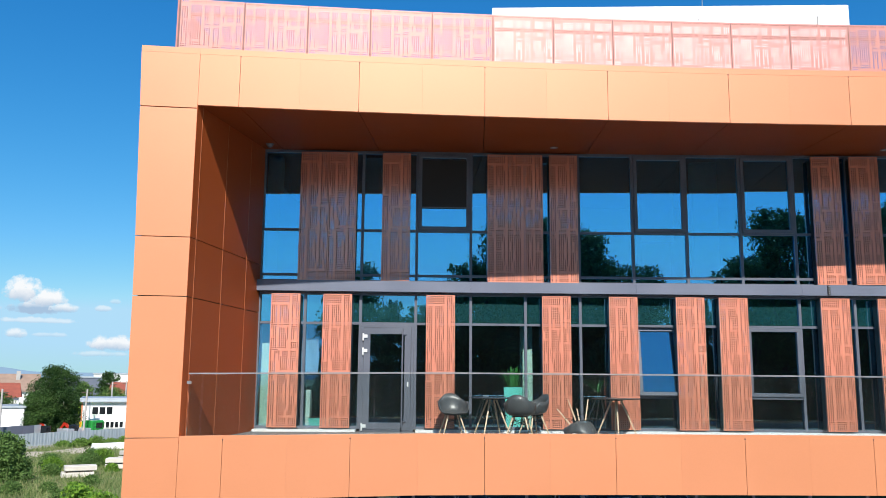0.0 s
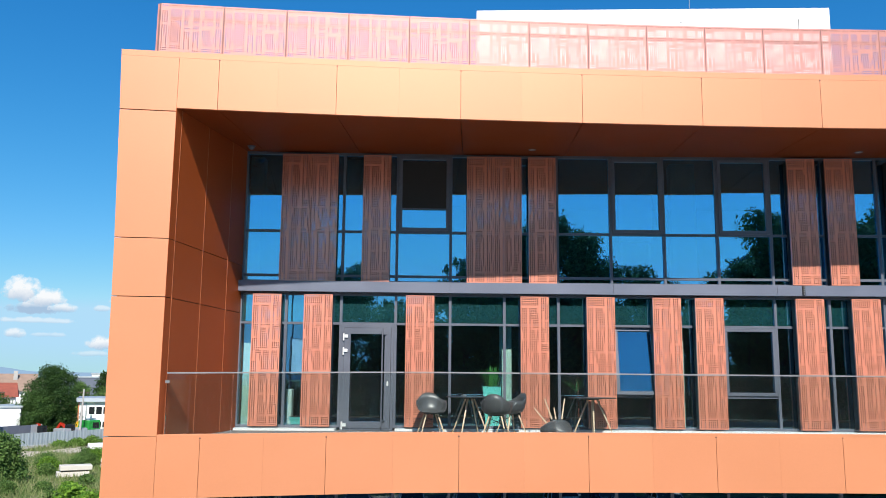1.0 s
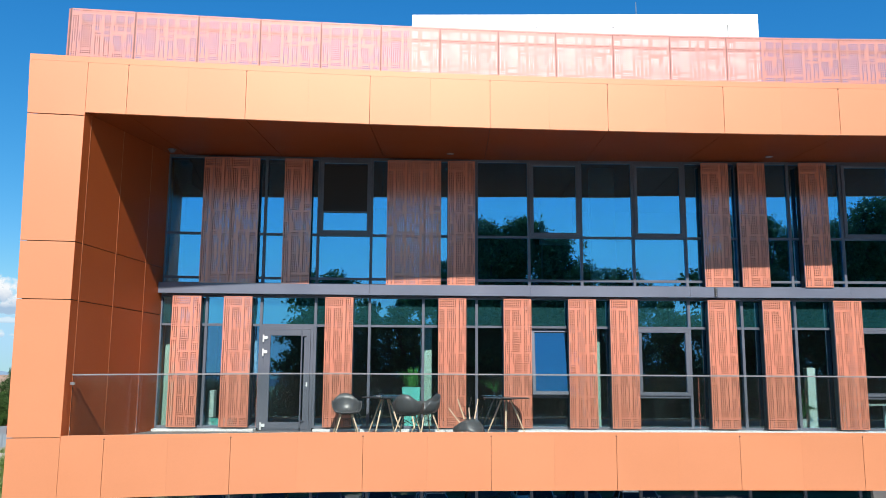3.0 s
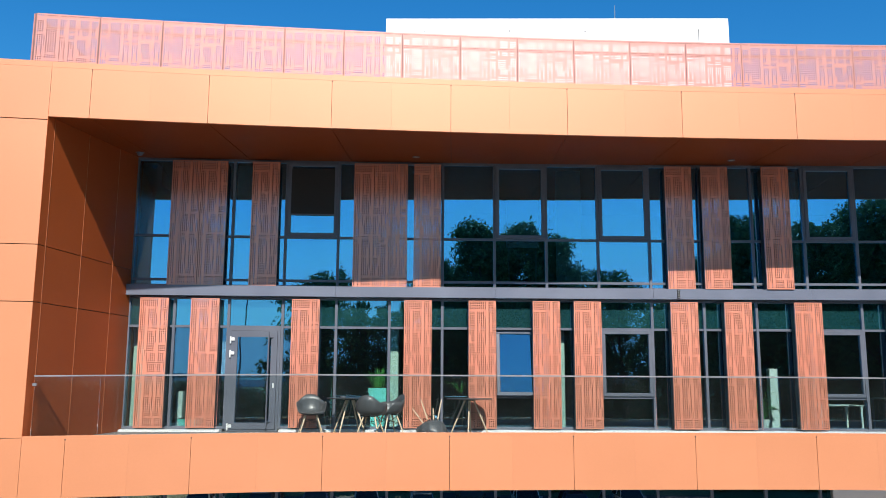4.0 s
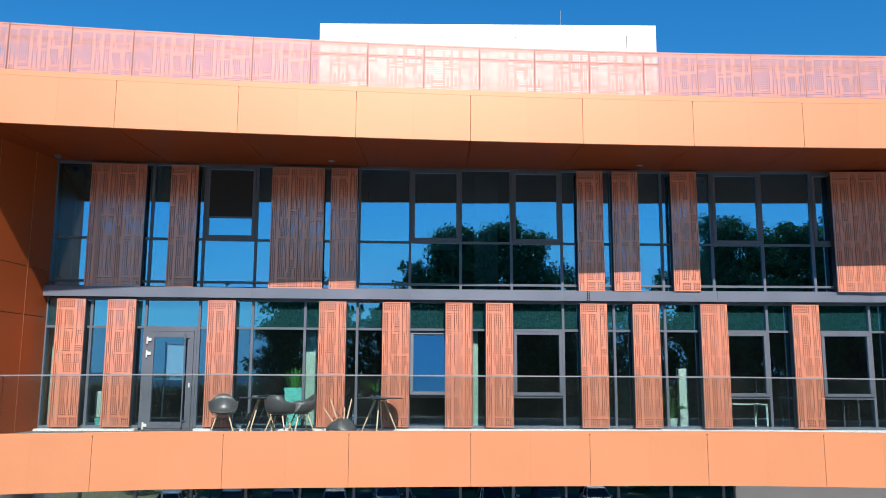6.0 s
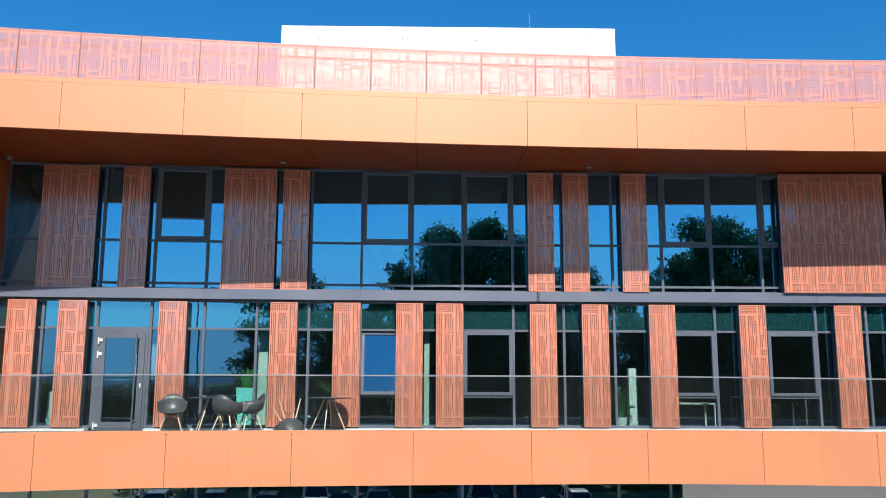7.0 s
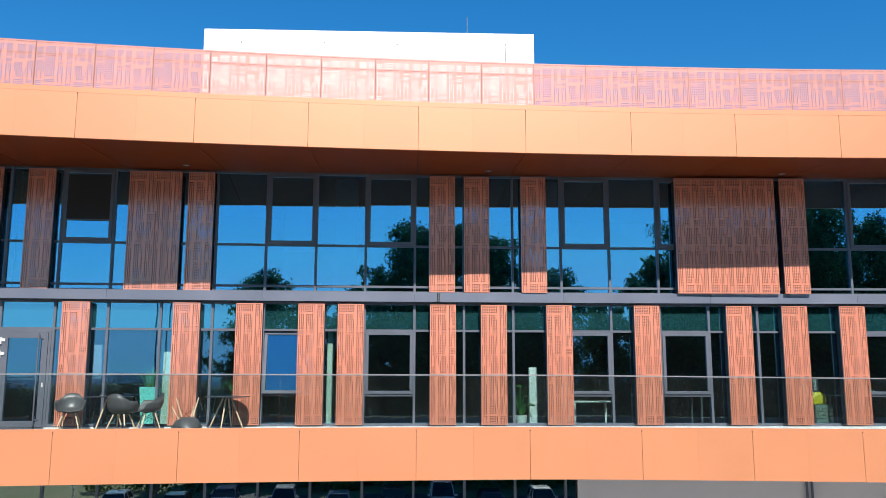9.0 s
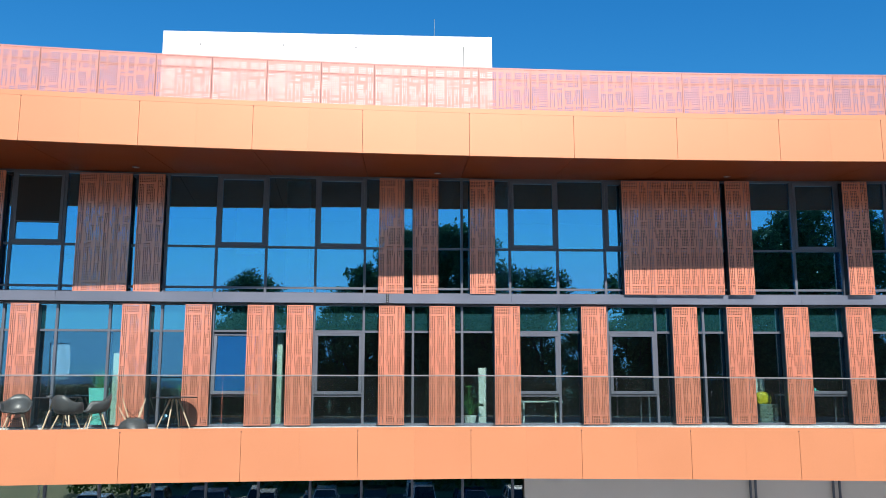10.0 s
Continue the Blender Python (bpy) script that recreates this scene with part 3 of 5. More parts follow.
bar(DX0 + 0.055, DX1 - 0.055, Z_FLOOR + 0.004, Z_FLOOR + 0.04, -0.06, 0.08, door, "threshold")
lx0, lx1, lz0, lz1 = DX0 + 0.06, DX1 - 0.06, Z_FLOOR + 0.045, 9.915
leaf = bar(lx0, lx0 + 0.13, lz0, lz1, -0.075, 0.0, door, "leaf_stile")
bar(lx1 - 0.13, lx1, lz0, lz1, -0.075, 0.0, door, "leaf_stile")
bar(lx0 + 0.13, lx1 - 0.13, lz1 - 0.13, lz1, -0.075, 0.0, door, "leaf_rail")
bar(lx0 + 0.13, lx1 - 0.13, lz0, lz0 + 0.14, -0.075, 0.0, door, "leaf_rail")
pane(lx0 + 0.125, lx1 - 0.125, lz0 + 0.135, lz1 - 0.125, door, -0.04, mat=GLASS_MID)
for hz in (Z_FLOOR + 0.10, 9.42, 9.72):
    hb = bmesh.new()
    yy = y_glass(lx0)
    box(hb, lx0 - 0.03, lx0 + 0.0, yy - 0.105, yy - 0.06, hz - 0.08, hz + 0.08, 0.006)
    box(hb, lx0 + 0.001, lx0 + 0.075, yy - 0.10, yy - 0.074, hz - 0.02, hz + 0.05, 0.006)
    part("hinge", hb, SILL, door, "pale metal hinge")
hb = bmesh.new()
hx, hy = lx1 - 0.17, y_glass(lx1) - 0.15
rod(hb, (hx, hy, lz0 + 0.03), (hx, hy, lz1 - 0.02), 0.017, None, 10)
for hz in (lz0 + 0.16, lz1 - 0.14):
    rod(hb, (hx, hy, hz), (hx + 0.09, hy + 0.085, hz), 0.014)
part("pull_handle", hb, FRAME, door, "full-height dark metal pull bar")
lock = bmesh.new()
box(lock, lx1 - 0.075, lx1 - 0.04, y_glass(lx1) - 0.09, y_glass(lx1) - 0.074, 8.70, 8.80, 0.01)
part("lock", lock, SILL, door, "pale oval lock plate")

# ---- soffit lamps, small fixings ----
LAMP = surface("lamp_glass", (0.28, 0.27, 0.26), (0.34, 0.33, 0.32), 0.3, 0, 5, 50, 0.0)


def downlight(x):
    y = y_panel(x) - 0.43
    z = 13.555 + 0.19 * (y - y_front(x) - 0.04) / (y_glass(x) + 0.1 - y_front(x) - 0.04)
    ob = thing("downlight", pose(x, y, z), "small round white recessed lamp in the copper soffit", "lamp", "soffit lamps")
    ring = bmesh.new()
    for i in range(20):
        a, b = 2 * math.pi * i / 20, 2 * math.pi * (i + 1) / 20
        lo = [(0.055 * math.cos(a), 0.055 * math.sin(a), -0.012), (0.08 * math.cos(a), 0.08 * math.sin(a), -0.012), (0.08 * math.cos(b), 0.08 * math.sin(b), -0.012), (0.055 * math.cos(b), 0.055 * math.sin(b), -0.012)]
        hexa(ring, lo, [(p[0], p[1], 0.0) for p in lo])
    part("ring", ring, FRAME, ob)
    part("diffuser", rod(bmesh.new(), (0, 0, -0.006), (0, 0, 0.0), 0.055, None, 20), LAMP, ob)
    return ob


for x in (1.957, 8.877, 15.80, 22.7):
    downlight(x)
eye_dome = thing("security_camera", pose(-4.0, 17.0, 13.70), "small pale dome camera in the soffit corner", "camera")
bm = bmesh.new()
bmesh.ops.create_uvsphere(bm, u_segments=14, v_segments=8, radius=0.07)
part("dome", bm, FRAME, eye_dome, smooth=True)
part("base", rod(bmesh.new(), (0, 0, 0.0), (0, 0, 0.03), 0.09, None, 16), FRAME, eye_dome)
clip = thing("joint_bracket", along(y_glass, 7.72) @ pose(0, -0.212, 0), "dark bolted bracket over a joint in the grey band", "bracket")
cb = boxed(-0.03, 0.03, -0.04, -0.02, 10.67, 10.875, 0.004)
part("plate", cb, DARK, clip)
for k in range(4):
    part("bolt", rod(bmesh.new(), (0, -0.05, 10.70 + 0.05 * k), (0, -0.04, 10.70 + 0.05 * k), 0.012), STEEL, clip)
end_clip = thing("railing_bracket", pose(-4.44, y_rail(-4.44), 8.78), "small steel bracket holding the glass railing end", "bracket")
part("clamp", boxed(-0.05, 0.02, -0.025, 0.025, -0.03, 0.02, 0.006), STEEL, end_clip)

# ---- furniture on the balcony ----
SHELL = surface("grey_plastic", (0.058, 0.062, 0.066), (0.074, 0.078, 0.082), 0.4, 0, 3, 90, 0.03)
BLACK = surface("black_metal", (0.012, 0.012, 0.013), (0.02, 0.02, 0.021), 0.4, 0.5, 3, 90, 0.03)
TOP = surface("black_table_top", (0.02, 0.02, 0.022), (0.035, 0.035, 0.037), 0.35, 0, 3, 90, 0.03)
BEECH = surface("beech_wood", (0.55, 0.40, 0.26), (0.68, 0.52, 0.36), 0.5, 0, 2, 40, 0.1, stretch=(8, 8, 1))


def chair(m, label):
    """A moulded armchair on four dowel legs; it faces -y."""
    ob = thing("armchair", m, label, "chair", "balcony chairs")
    bm = bmesh.new()
    n, m_rows = 44, 9

    def ease(a, lo, hi):
        u = min(1.0, max(0.0, (a - lo) / (hi - lo)))
        return u * u * (3 - 2 * u)

    def rim(k):
        """Edge of the shell: high back, level arms, low front lip."""
        w = 2 * math.pi * k / n
        a = abs((math.degrees(w) - 90 + 180) % 360 - 180)          # 0 at the middle of the back
        z = 0.805 - 0.155 * ease(a, 8, 66) - 0.205 * ease(a, 100, 138) - 0.015 * ease(a, 138, 180)
        c, s_ = math.cos(w), math.sin(w)
        square = 1.0 if s_ > 0 else (abs(c) ** 3 + abs(s_) ** 3) ** (-1 / 3)
        return Vector((0.305 * c * square, (0.27 if s_ > 0 else 0.235) * s_ * square + 0.03 * (z > 0.7), z))

    rows = []
    for r in range(1, m_rows + 1):
        u = r / m_rows
        row = []
        for k in range(n):
            e = rim(k)
            out = 1 - (1 - u) ** 2.0
            row.append(bm.verts.new((e.x * out * 0.96 + e.x * 0.04 * u ** 6, e.y * out, 0.405 + 0.012 * u + (e.z - 0.417) * u ** 3.0)))
        rows.append(row)
    middle = bm.verts.new((0, 0, 0.405))
    for k in range(n):
        bm.faces.new((middle, rows[0][k], rows[0][(k + 1) % n]))
    for r0, r1 in zip(rows[:-1], rows[1:]):
        for k in range(n):
            bm.faces.new((r0[k], r1[k], r1[(k + 1) % n], r0[(k + 1) % n]))
    sh = part("shell", bm, SHELL, ob, "dark grey moulded plastic shell", smooth=True)
    so = sh.modifiers.new("thick", "SOLIDIFY")
    so.thickness, so.offset = 0.012, 0
    for sx in (-1, 1):
        for sy in (-1, 1):
            part("leg", rod(bmesh.new(), (sx * 0.115, sy * 0.10 + 0.01, 0.385), (sx * 0.235, sy * 0.215 + 0.01, 0.0), 0.017, 0.012), BEECH, ob)
    wire = bmesh.new()
    for sx in (-1, 1):
        rod(wire, (sx * 0.14, -0.125, 0.33), (-sx * 0.17, 0.17, 0.22), 0.006, None, 6)
        rod(wire, (sx * 0.115, -0.09, 0.385), (sx * 0.10, 0.11, 0.41), 0.008, None, 6)
        rod(wire, (sx * 0.17, -0.15, 0.22), (sx * 0.12, 0.10, 0.36), 0.006, None, 6)
    rod(wire, (-0.13, -0.09, 0.395), (0.13, -0.09, 0.395), 0.008, None, 6)
    rod(wire, (-0.13, 0.11, 0.395), (0.13, 0.11, 0.395), 0.008, None, 6)
    part("wire_brace", wire, BLACK, ob)
    return ob


def table(m, label):
    ob = thing("round_table", m, label, "table", "balcony tables")
    t = bmesh.new()
    rod(t, (0, 0, 0.715), (0, 0, 0.735), 0.47, None, 40)
    bmesh.ops.bevel(t, geom=[e for e in t.edges if abs(e.verts[0].co.z - e.verts[1].co.z) < 1e-5 and len(e.link_faces) == 2 and any(len(f.verts) > 4 for f in e.link_faces)], offset=0.005, segments=1, affect="EDGES")
    part("tabletop", t, TOP, ob)
    for k in range(4):
        a = math.pi / 4 + k * math.pi / 2 + 0.35
        c, s = math.cos(a), math.sin(a)
        part("leg", rod(bmesh.new(), (0.09 * c, 0.09 * s, 0.70), (0.39 * c, 0.39 * s, 0.0), 0.02, 0.013), BEECH, ob)
    hub = bmesh.new()
    rod(hub, (0, 0, 0.69), (0, 0, 0.714), 0.13, None, 16)
    for k in range(2):
        a = math.pi / 4 + k * math.pi / 2 + 0.35
        c, s = math.cos(a) * 0.17, math.sin(a) * 0.17
        rod(hub, (c, s, 0.45), (-c, -s, 0.45), 0.006, None, 6)
    part("hub", hub, BLACK, ob)
    return ob


table(pose(0.65, 17.10, Z_FLOOR), "round black table with splayed beech legs")
table(pose(3.12, 17.18, Z_FLOOR, 0, 0, 20), "round black table beside an overturned chair")
chair(pose(-0.12, 16.92, Z_FLOOR, 0, 0, 14), "dark grey moulded armchair on beech legs, sunlit")
chair(pose(1.16, 16.35, Z_FLOOR, 0, 0, 168), "dark grey moulded armchair seen from behind at the table")
chair(pose(1.47, 17.12, Z_FLOOR, 0, 0, -62), "dark grey moulded armchair facing the black table")
tipped = pose(2.24, 17.10, Z_FLOOR, 153.5, 0, 28)
fallen = chair(tipped, "overturned dark grey armchair with its beech legs in the air")
lowest = min((tipped @ v.co).z for v in next(o for o in fallen.children if o.name.startswith('shell')).data.vertices)
fallen.matrix_basis = Matrix.Translation((0, 0, Z_FLOOR + 0.008 - lowest)) @ tipped
tray = thing("ashtray", pose(0.53, 16.95, Z_FLOOR + 0.735), "small steel ashtray on the black table", "ashtray")
bm = bmesh.new()
rod(bm, (0, 0, 0), (0, 0, 0.008), 0.05, 0.055, 16)
for i in range(16):
    a, b = 2 * math.pi * i / 16, 2 * math.pi * (i + 1) / 16
    hexa(bm, [(0.05 * math.cos(a), 0.05 * math.sin(a), 0.008), (0.055 * math.cos(a), 0.055 * math.sin(a), 0.008), (0.055 * math.cos(b), 0.055 * math.sin(b), 0.008), (0.05 * math.cos(b), 0.05 * math.sin(b), 0.008)],
         [(0.054 * math.cos(a), 0.054 * math.sin(a), 0.035), (0.06 * math.cos(a), 0.06 * math.sin(a), 0.035), (0.06 * math.cos(b), 0.06 * math.sin(b), 0.035), (0.054 * math.cos(b), 0.054 * math.sin(b), 0.035)])
part("bowl", bm, STEEL, tray)

# ---- things behind the glass ----
TEAL = surface("teal_planter", (0.26, 0.82, 0.72), (0.30, 0.87, 0.78), 0.4, 0, 3, 60, 0.03)
LEAF_IN = surface("sword_leaf", (0.03, 0.16, 0.035), (0.10, 0.32, 0.07), 0.45, 0, 6, 40, 0.1)
SOIL = surface("soil", (0.03, 0.02, 0.012), (0.06, 0.04, 0.025), 0.95, 0, 9, 60, 0.5)
PAINT = surface("white_paint", (0.72, 0.74, 0.72), (0.80, 0.81, 0.79), 0.7, 0, 1, 60, 0.04)


def taper(bm, w0, w1, z0, z1):
    return hexa(bm, [(-w0, -w0, z0), (w0, -w0, z0), (w0, w0, z0), (-w0, w0, z0)], [(-w1, -w1, z1), (w1, -w1, z1), (w1, w1, z1), (-w1, w1, z1)])


def blade(bm, base, way, length, width, bend):
    base, way = Vector(base), Vector(way).normalized()
    sidev = way.cross(Vector((0, 0, 1)))
    sidev = Vector((1, 0, 0)) if sidev.length < 0.05 else sidev.normalized()
    outw = Vector((way.x, way.y, 0))
    rows = []
    for k in range(5):
        u = k / 4
        c = base + way * length * u + outw * bend * u * u - Vector((0, 0, bend * 0.5 * u * u))
        w = width * (0.7 + 0.6 * u - 1.25 * u * u)
        rows.append((bm.verts.new(c - sidev * w), bm.verts.new(c + Vector((0, 0, 0)) + outw * 0.01), bm.verts.new(c + sidev * w)))
    for a, b in zip(rows[:-1], rows[1:]):
        bm.faces.new((a[0], a[1], b[1], b[0]))
        bm.faces.new((a[1], a[2], b[2], b[1]))


def planter(m, label, h, w, blades, reach):
    ob = thing("planter", m, label, "planter", "office planters")
    bm = taper(bmesh.new(), w * 0.68, w, 0, h)
    part("pot", bm, TEAL, ob, "tapered turquoise pot")
    part("soil", boxed(-w * 0.93, w * 0.93, -w * 0.93, w * 0.93, h + 0.001, h + 0.012), SOIL, ob)
    rnd = random.Random(int(h * 1000))
    lv = bmesh.new()
    for k in range(blades):
        a = rnd.uniform(0, 6.28)
        r = rnd.uniform(0, w * 0.7)
        lean = rnd.uniform(0.05, 0.45)
        blade(lv, (r * math.cos(a), r * math.sin(a), h), (lean * math.cos(a), lean * math.sin(a), 1), rnd.uniform(0.55, 1.0) * reach, 0.028, rnd.uniform(0, 0.12))
    part("leaves", lv, LEAF_IN, ob, "upright green sword leaves")
    return ob


planter(pose(1.12, 18.32, Z_FLOOR + 0.004), "tall turquoise planter with green sword leaves behind the glass", 0.92, 0.20, 46, 0.52)
planter(pose(-2.98, 18.15, Z_FLOOR + 0.004), "low turquoise planter box behind the glass", 0.24, 0.22, 0, 0.1)


def broad_plant(m, label, h, n, seed):
    ob = thing("potted_plant", m, label, "plant", "office plants")
    rnd = random.Random(seed)
    part("pot", rod(bmesh.new(), (0, 0, 0), (0, 0, 0.26), 0.11, 0.15, 14), PAINT, ob)
    st = bmesh.new()
    lv = bmesh.new()
    for k in range(n):
        a = rnd.uniform(0, 6.28)
        z = rnd.uniform(0.45, h)
        r = rnd.uniform(0.05, 0.24)
        tip = (r * math.cos(a), r * math.sin(a), z)
        rod(st, (0, 0, 0.25), tip, 0.006, 0.004, 5)
        blade(lv, tip, (math.cos(a), math.sin(a), rnd.uniform(-0.2, 0.6)), rnd.uniform(0.12, 0.22), 0.055, 0.05)
    part("stem", st, LEAF_IN, ob)
    part("leaves", lv, LEAF_IN, ob, "broad green leaves")
    return ob


broad_plant(pose(9.72, 18.75, Z_FLOOR + 0.004), "leafy green plant in a pale pot behind the glass", 0.95, 24, 8)


stand = thing("plant_stand", pose(2.95, 18.45, Z_FLOOR + 0.004), "narrow dark plant stand behind the glass", "stand")
part("top", boxed(-0.16, 0.16, -0.16, 0.16, 0.67, 0.70, 0.005), BLACK, stand)
for sx in (-1, 1):
    for sy in (-1, 1):
        part("leg", boxed(sx * 0.13 - 0.012, sx * 0.13 + 0.012, sy * 0.13 - 0.012, sy * 0.13 + 0.012, 0, 0.669), BLACK, stand)
small = thing("pot_plant", pose(2.95, 18.45, Z_FLOOR + 0.705), "small leafy green plant in a dark pot on a stand", "plant")
part("pot", rod(bmesh.new(), (0, 0, 0), (0, 0, 0.13), 0.07, 0.09, 14), BLACK, small)
lv = bmesh.new()
rnd = random.Random(21)
for k in range(26):
    a = rnd.uniform(0, 6.28)
    blade(lv, (0.03 * math.cos(a), 0.03 * math.sin(a), 0.125), (math.cos(a), math.sin(a), rnd.uniform(0.8, 3)), rnd.uniform(0.2, 0.42), 0.016, 0.09)
part("leaves", lv, LEAF_IN, small, "thin arching green leaves")


GREYPAINT = surface("grey_green_paint", (0.52, 0.62, 0.54), (0.60, 0.70, 0.62), 0.7, 0, 1, 60, 0.04)


def column(x, y, w, d, z1, label, mat=None):
    ob = thing("column", pose(x, y, Z_FLOOR + 0.004), label, "column", "office columns")
    part("shaft", boxed(-w / 2, w / 2, -d / 2, d / 2, 0.05, z1 - Z_FLOOR, 0.01), mat or PAINT, ob)
    part("foot", boxed(-w / 2 - 0.01, w / 2 + 0.01, -d / 2 - 0.01, d / 2 + 0.01, 0, 0.049), FRAME, ob)


column(10.03, 18.85, 0.20, 0.20, 9.17, "pale free-standing cabinet column behind the glass")
column(1.42, 18.55, 0.26, 0.25, 10.62, "grey-green painted column behind the glass", GREYPAINT)
column(5.20, 18.45, 0.12, 0.2, 10.62, "narrow grey-green painted column behind the glass", GREYPAINT)
column(-4.14, 18.06, 0.22, 0.2, 10.62, "pale painted column in the corner behind the glass", GREYPAINT)
column(-3.32, 18.5, 0.14, 0.2, 8.6, "short pale painted pier behind the glass")
for cx, cy, cw in ((-4.2, 18.25, 0.40), (-2.0, 18.5, 0.42), (5.48, 18.95, 0.56), (10.62, 19.0, 0.40)):
    upstairs = thing("column", pose(cx, cy, 10.884), "pale green-grey column behind the upper glazing", "column", "office columns")
    part("shaft", boxed(-cw / 2, cw / 2, -0.15, 0.15, 0.0, 2.89, 0.01), GREYPAINT, upstairs)
    part("foot", boxed(-cw / 2 - 0.01, cw / 2 + 0.01, -0.16, 0.16, 0.0, 0.06), FRAME, upstairs)
board = thing("pin_board", Matrix(), "pale board standing behind an upper window", "board")
part("panel", boxed(4.0, 4.75, 18.72, 18.75, 11.93, 13.06), PAINT, board)
for x in (4.06, 4.69):
    part("leg", boxed(x - 0.02, x + 0.02, 18.755, 18.79, 10.884, 13.0), FRAME, board)
    part("foot", boxed(x - 0.03, x + 0.03, 18.5, 19.0, 10.884, 10.91), FRAME, board)
YELLOW = surface("yellow_plastic", (0.65, 0.50, 0.02), (0.78, 0.62, 0.04), 0.4, 0, 6, 30, 0.3)
DRAWER = surface("grey_green_drawer", (0.17, 0.22, 0.18), (0.22, 0.27, 0.23), 0.5, 0, 2, 50, 0.03)
cab = thing("drawer_unit", pose(16.95, 18.75, Z_FLOOR + 0.004), "grey-green office drawer unit behind the glass", "cabinet")
part("body", boxed(-0.22, 0.22, -0.25, 0.25, 0.03, 0.52, 0.008), DRAWER, cab)
for k in range(3):
    d = part("drawer", boxed(-0.205, 0.205, -0.27, -0.252, 0.05 + 0.155 * k, 0.195 + 0.155 * k, 0.005), DRAWER, cab)
    part("handle", boxed(-0.06, 0.06, -0.285, -0.272, 0.12 + 0.155 * k, 0.135 + 0.155 * k), FRAME, d)
bag = thing("yellow_bag", pose(16.93, 18.75, Z_FLOOR + 0.525), "crumpled yellow plastic bag on a drawer unit", "bag")
bm = bmesh.new()
bmesh.ops.create_icosphere(bm, subdivisions=3, radius=0.5)
for v in bm.verts:
    p = v.co.normalized()
    p = Vector([math.copysign(abs(q) ** 0.6, q) for q in p])          # a boxy, stuffed bag
    p *= 1 + 0.14 * noise.noise(p * 3.1) + 0.06 * noise.noise(p * 9)
    pinch = 1 - 0.35 * max(0.0, p.z - 0.3)
    v.co = Vector((p.x * 0.195 * pinch, p.y * 0.13 * pinch, max(0.0, (p.z + 0.9) * 0.155)))
part("sack", bm, YELLOW, bag)

for k in range(2):
    carton = thing("carton", pose(16.95, 19.15, Z_FLOOR + 0.004 + 0.57 * k, 0, 0, 4 * k), "plain white carton in a stack behind the drawer unit", "box", "stacked cartons")
    part("body", boxed(-0.16, 0.16, -0.12, 0.12, 0.0, 0.535, 0.006), PAINT, carton)
    part("lid", boxed(-0.168, 0.168, -0.128, 0.128, 0.536, 0.568, 0.004), PAINT, carton)


DESK = surface("grey_desk_top", (0.26, 0.28, 0.27), (0.32, 0.34, 0.33), 0.5, 0, 2, 50, 0.03)


def desk(x, y, w, label, top=0.74, mats=(DESK, FRAME)):
    ob = thing("office_desk", pose(x, y, Z_FLOOR + 0.004), label, "desk", "office desks")
    part("desktop", boxed(-w / 2, w / 2, -0.4, 0.4, top - 0.025, top, 0.004), mats[0], ob)
    for sx in (-1, 1):
        for sy in (-1, 1):
            part("leg", boxed(sx * (w / 2 - 0.05) - 0.02, sx * (w / 2 - 0.05) + 0.02, sy * 0.36 - 0.02, sy * 0.36 + 0.02, 0, top - 0.026), mats[1], ob)


desk(11.46, 19.05, 1.0, "low white side table standing behind the glass", 0.59, (PAINT, PAINT))
desk(13.4, 19.3, 1.6, "grey office desk near the glazing")
desk(18.3, 19.0, 1.6, "grey office desk under the window sill")
for bx, bh in ((18.12, 0.13), (18.24, 0.17), (18.31, 0.11)):
    bottle = thing("bottle", pose(bx, 18.72, Z_FLOOR + 0.745), "small teal glass bottle on a grey desk", "bottle", "bottles on the desk")
    part("body", rod(bmesh.new(), (0, 0, 0), (0, 0, bh * 0.65), 0.032, 0.032, 12), TEAL, bottle)
    part("neck", rod(bmesh.new(), (0, 0, bh * 0.651), (0, 0, bh), 0.03, 0.011, 12), TEAL, bottle)
BLIND = surface("dark_blind", (0.018, 0.017, 0.0165), (0.026, 0.0245, 0.0235), 0.85, 0, 2, 120, 0.1)
blind = thing("roller_blind", Matrix(), "dark grey roller blind half lowered inside a window", "blind")
bar(GRID[3] + 0.1, GRID[4] - 0.1, 12.52, 13.55, -0.075, -0.067, blind, "cloth", BLIND)
bar(GRID[3] + 0.1, GRID[4] - 0.1, 12.49, 12.518, -0.08, -0.062, blind, "weight_bar", FRAME)

# ---- trees ----
BARK = surface("bark", (0.06, 0.045, 0.03), (0.12, 0.09, 0.065), 0.95, 0, 3, 25, 0.6, stretch=(1, 1, 0.2))


def foliage(name, dark, light):
    m, nt, b = shader(name)
    ge = node(nt, "ShaderNodeNewGeometry")
    ramp = node(nt, "ShaderNodeValToRGB")
    ramp.color_ramp.elements[0].color, ramp.color_ramp.elements[1].color = (*dark, 1), (*light, 1)
    nt.links.new(ge.outputs["Random Per Island"], ramp.inputs["Fac"])
    nt.links.new(ramp.outputs["Color"], b.inputs["Base Color"])
    b.inputs["Roughness"].default_value = 0.55
    b.inputs["Specular IOR Level"].default_value = 0.12
    tl = node(nt, "ShaderNodeBsdfTranslucent")
    nt.links.new(ramp.outputs["Color"], tl.inputs["Color"])
    mx = node(nt, "ShaderNodeMixShader", Fac=0.22)
    nt.links.new(b.outputs[0], mx.inputs[1])
    nt.links.new(tl.outputs[0], mx.inputs[2])
    nt.links.new(mx.outputs[0], nt.nodes["Material Output"].inputs["Surface"])
    return m


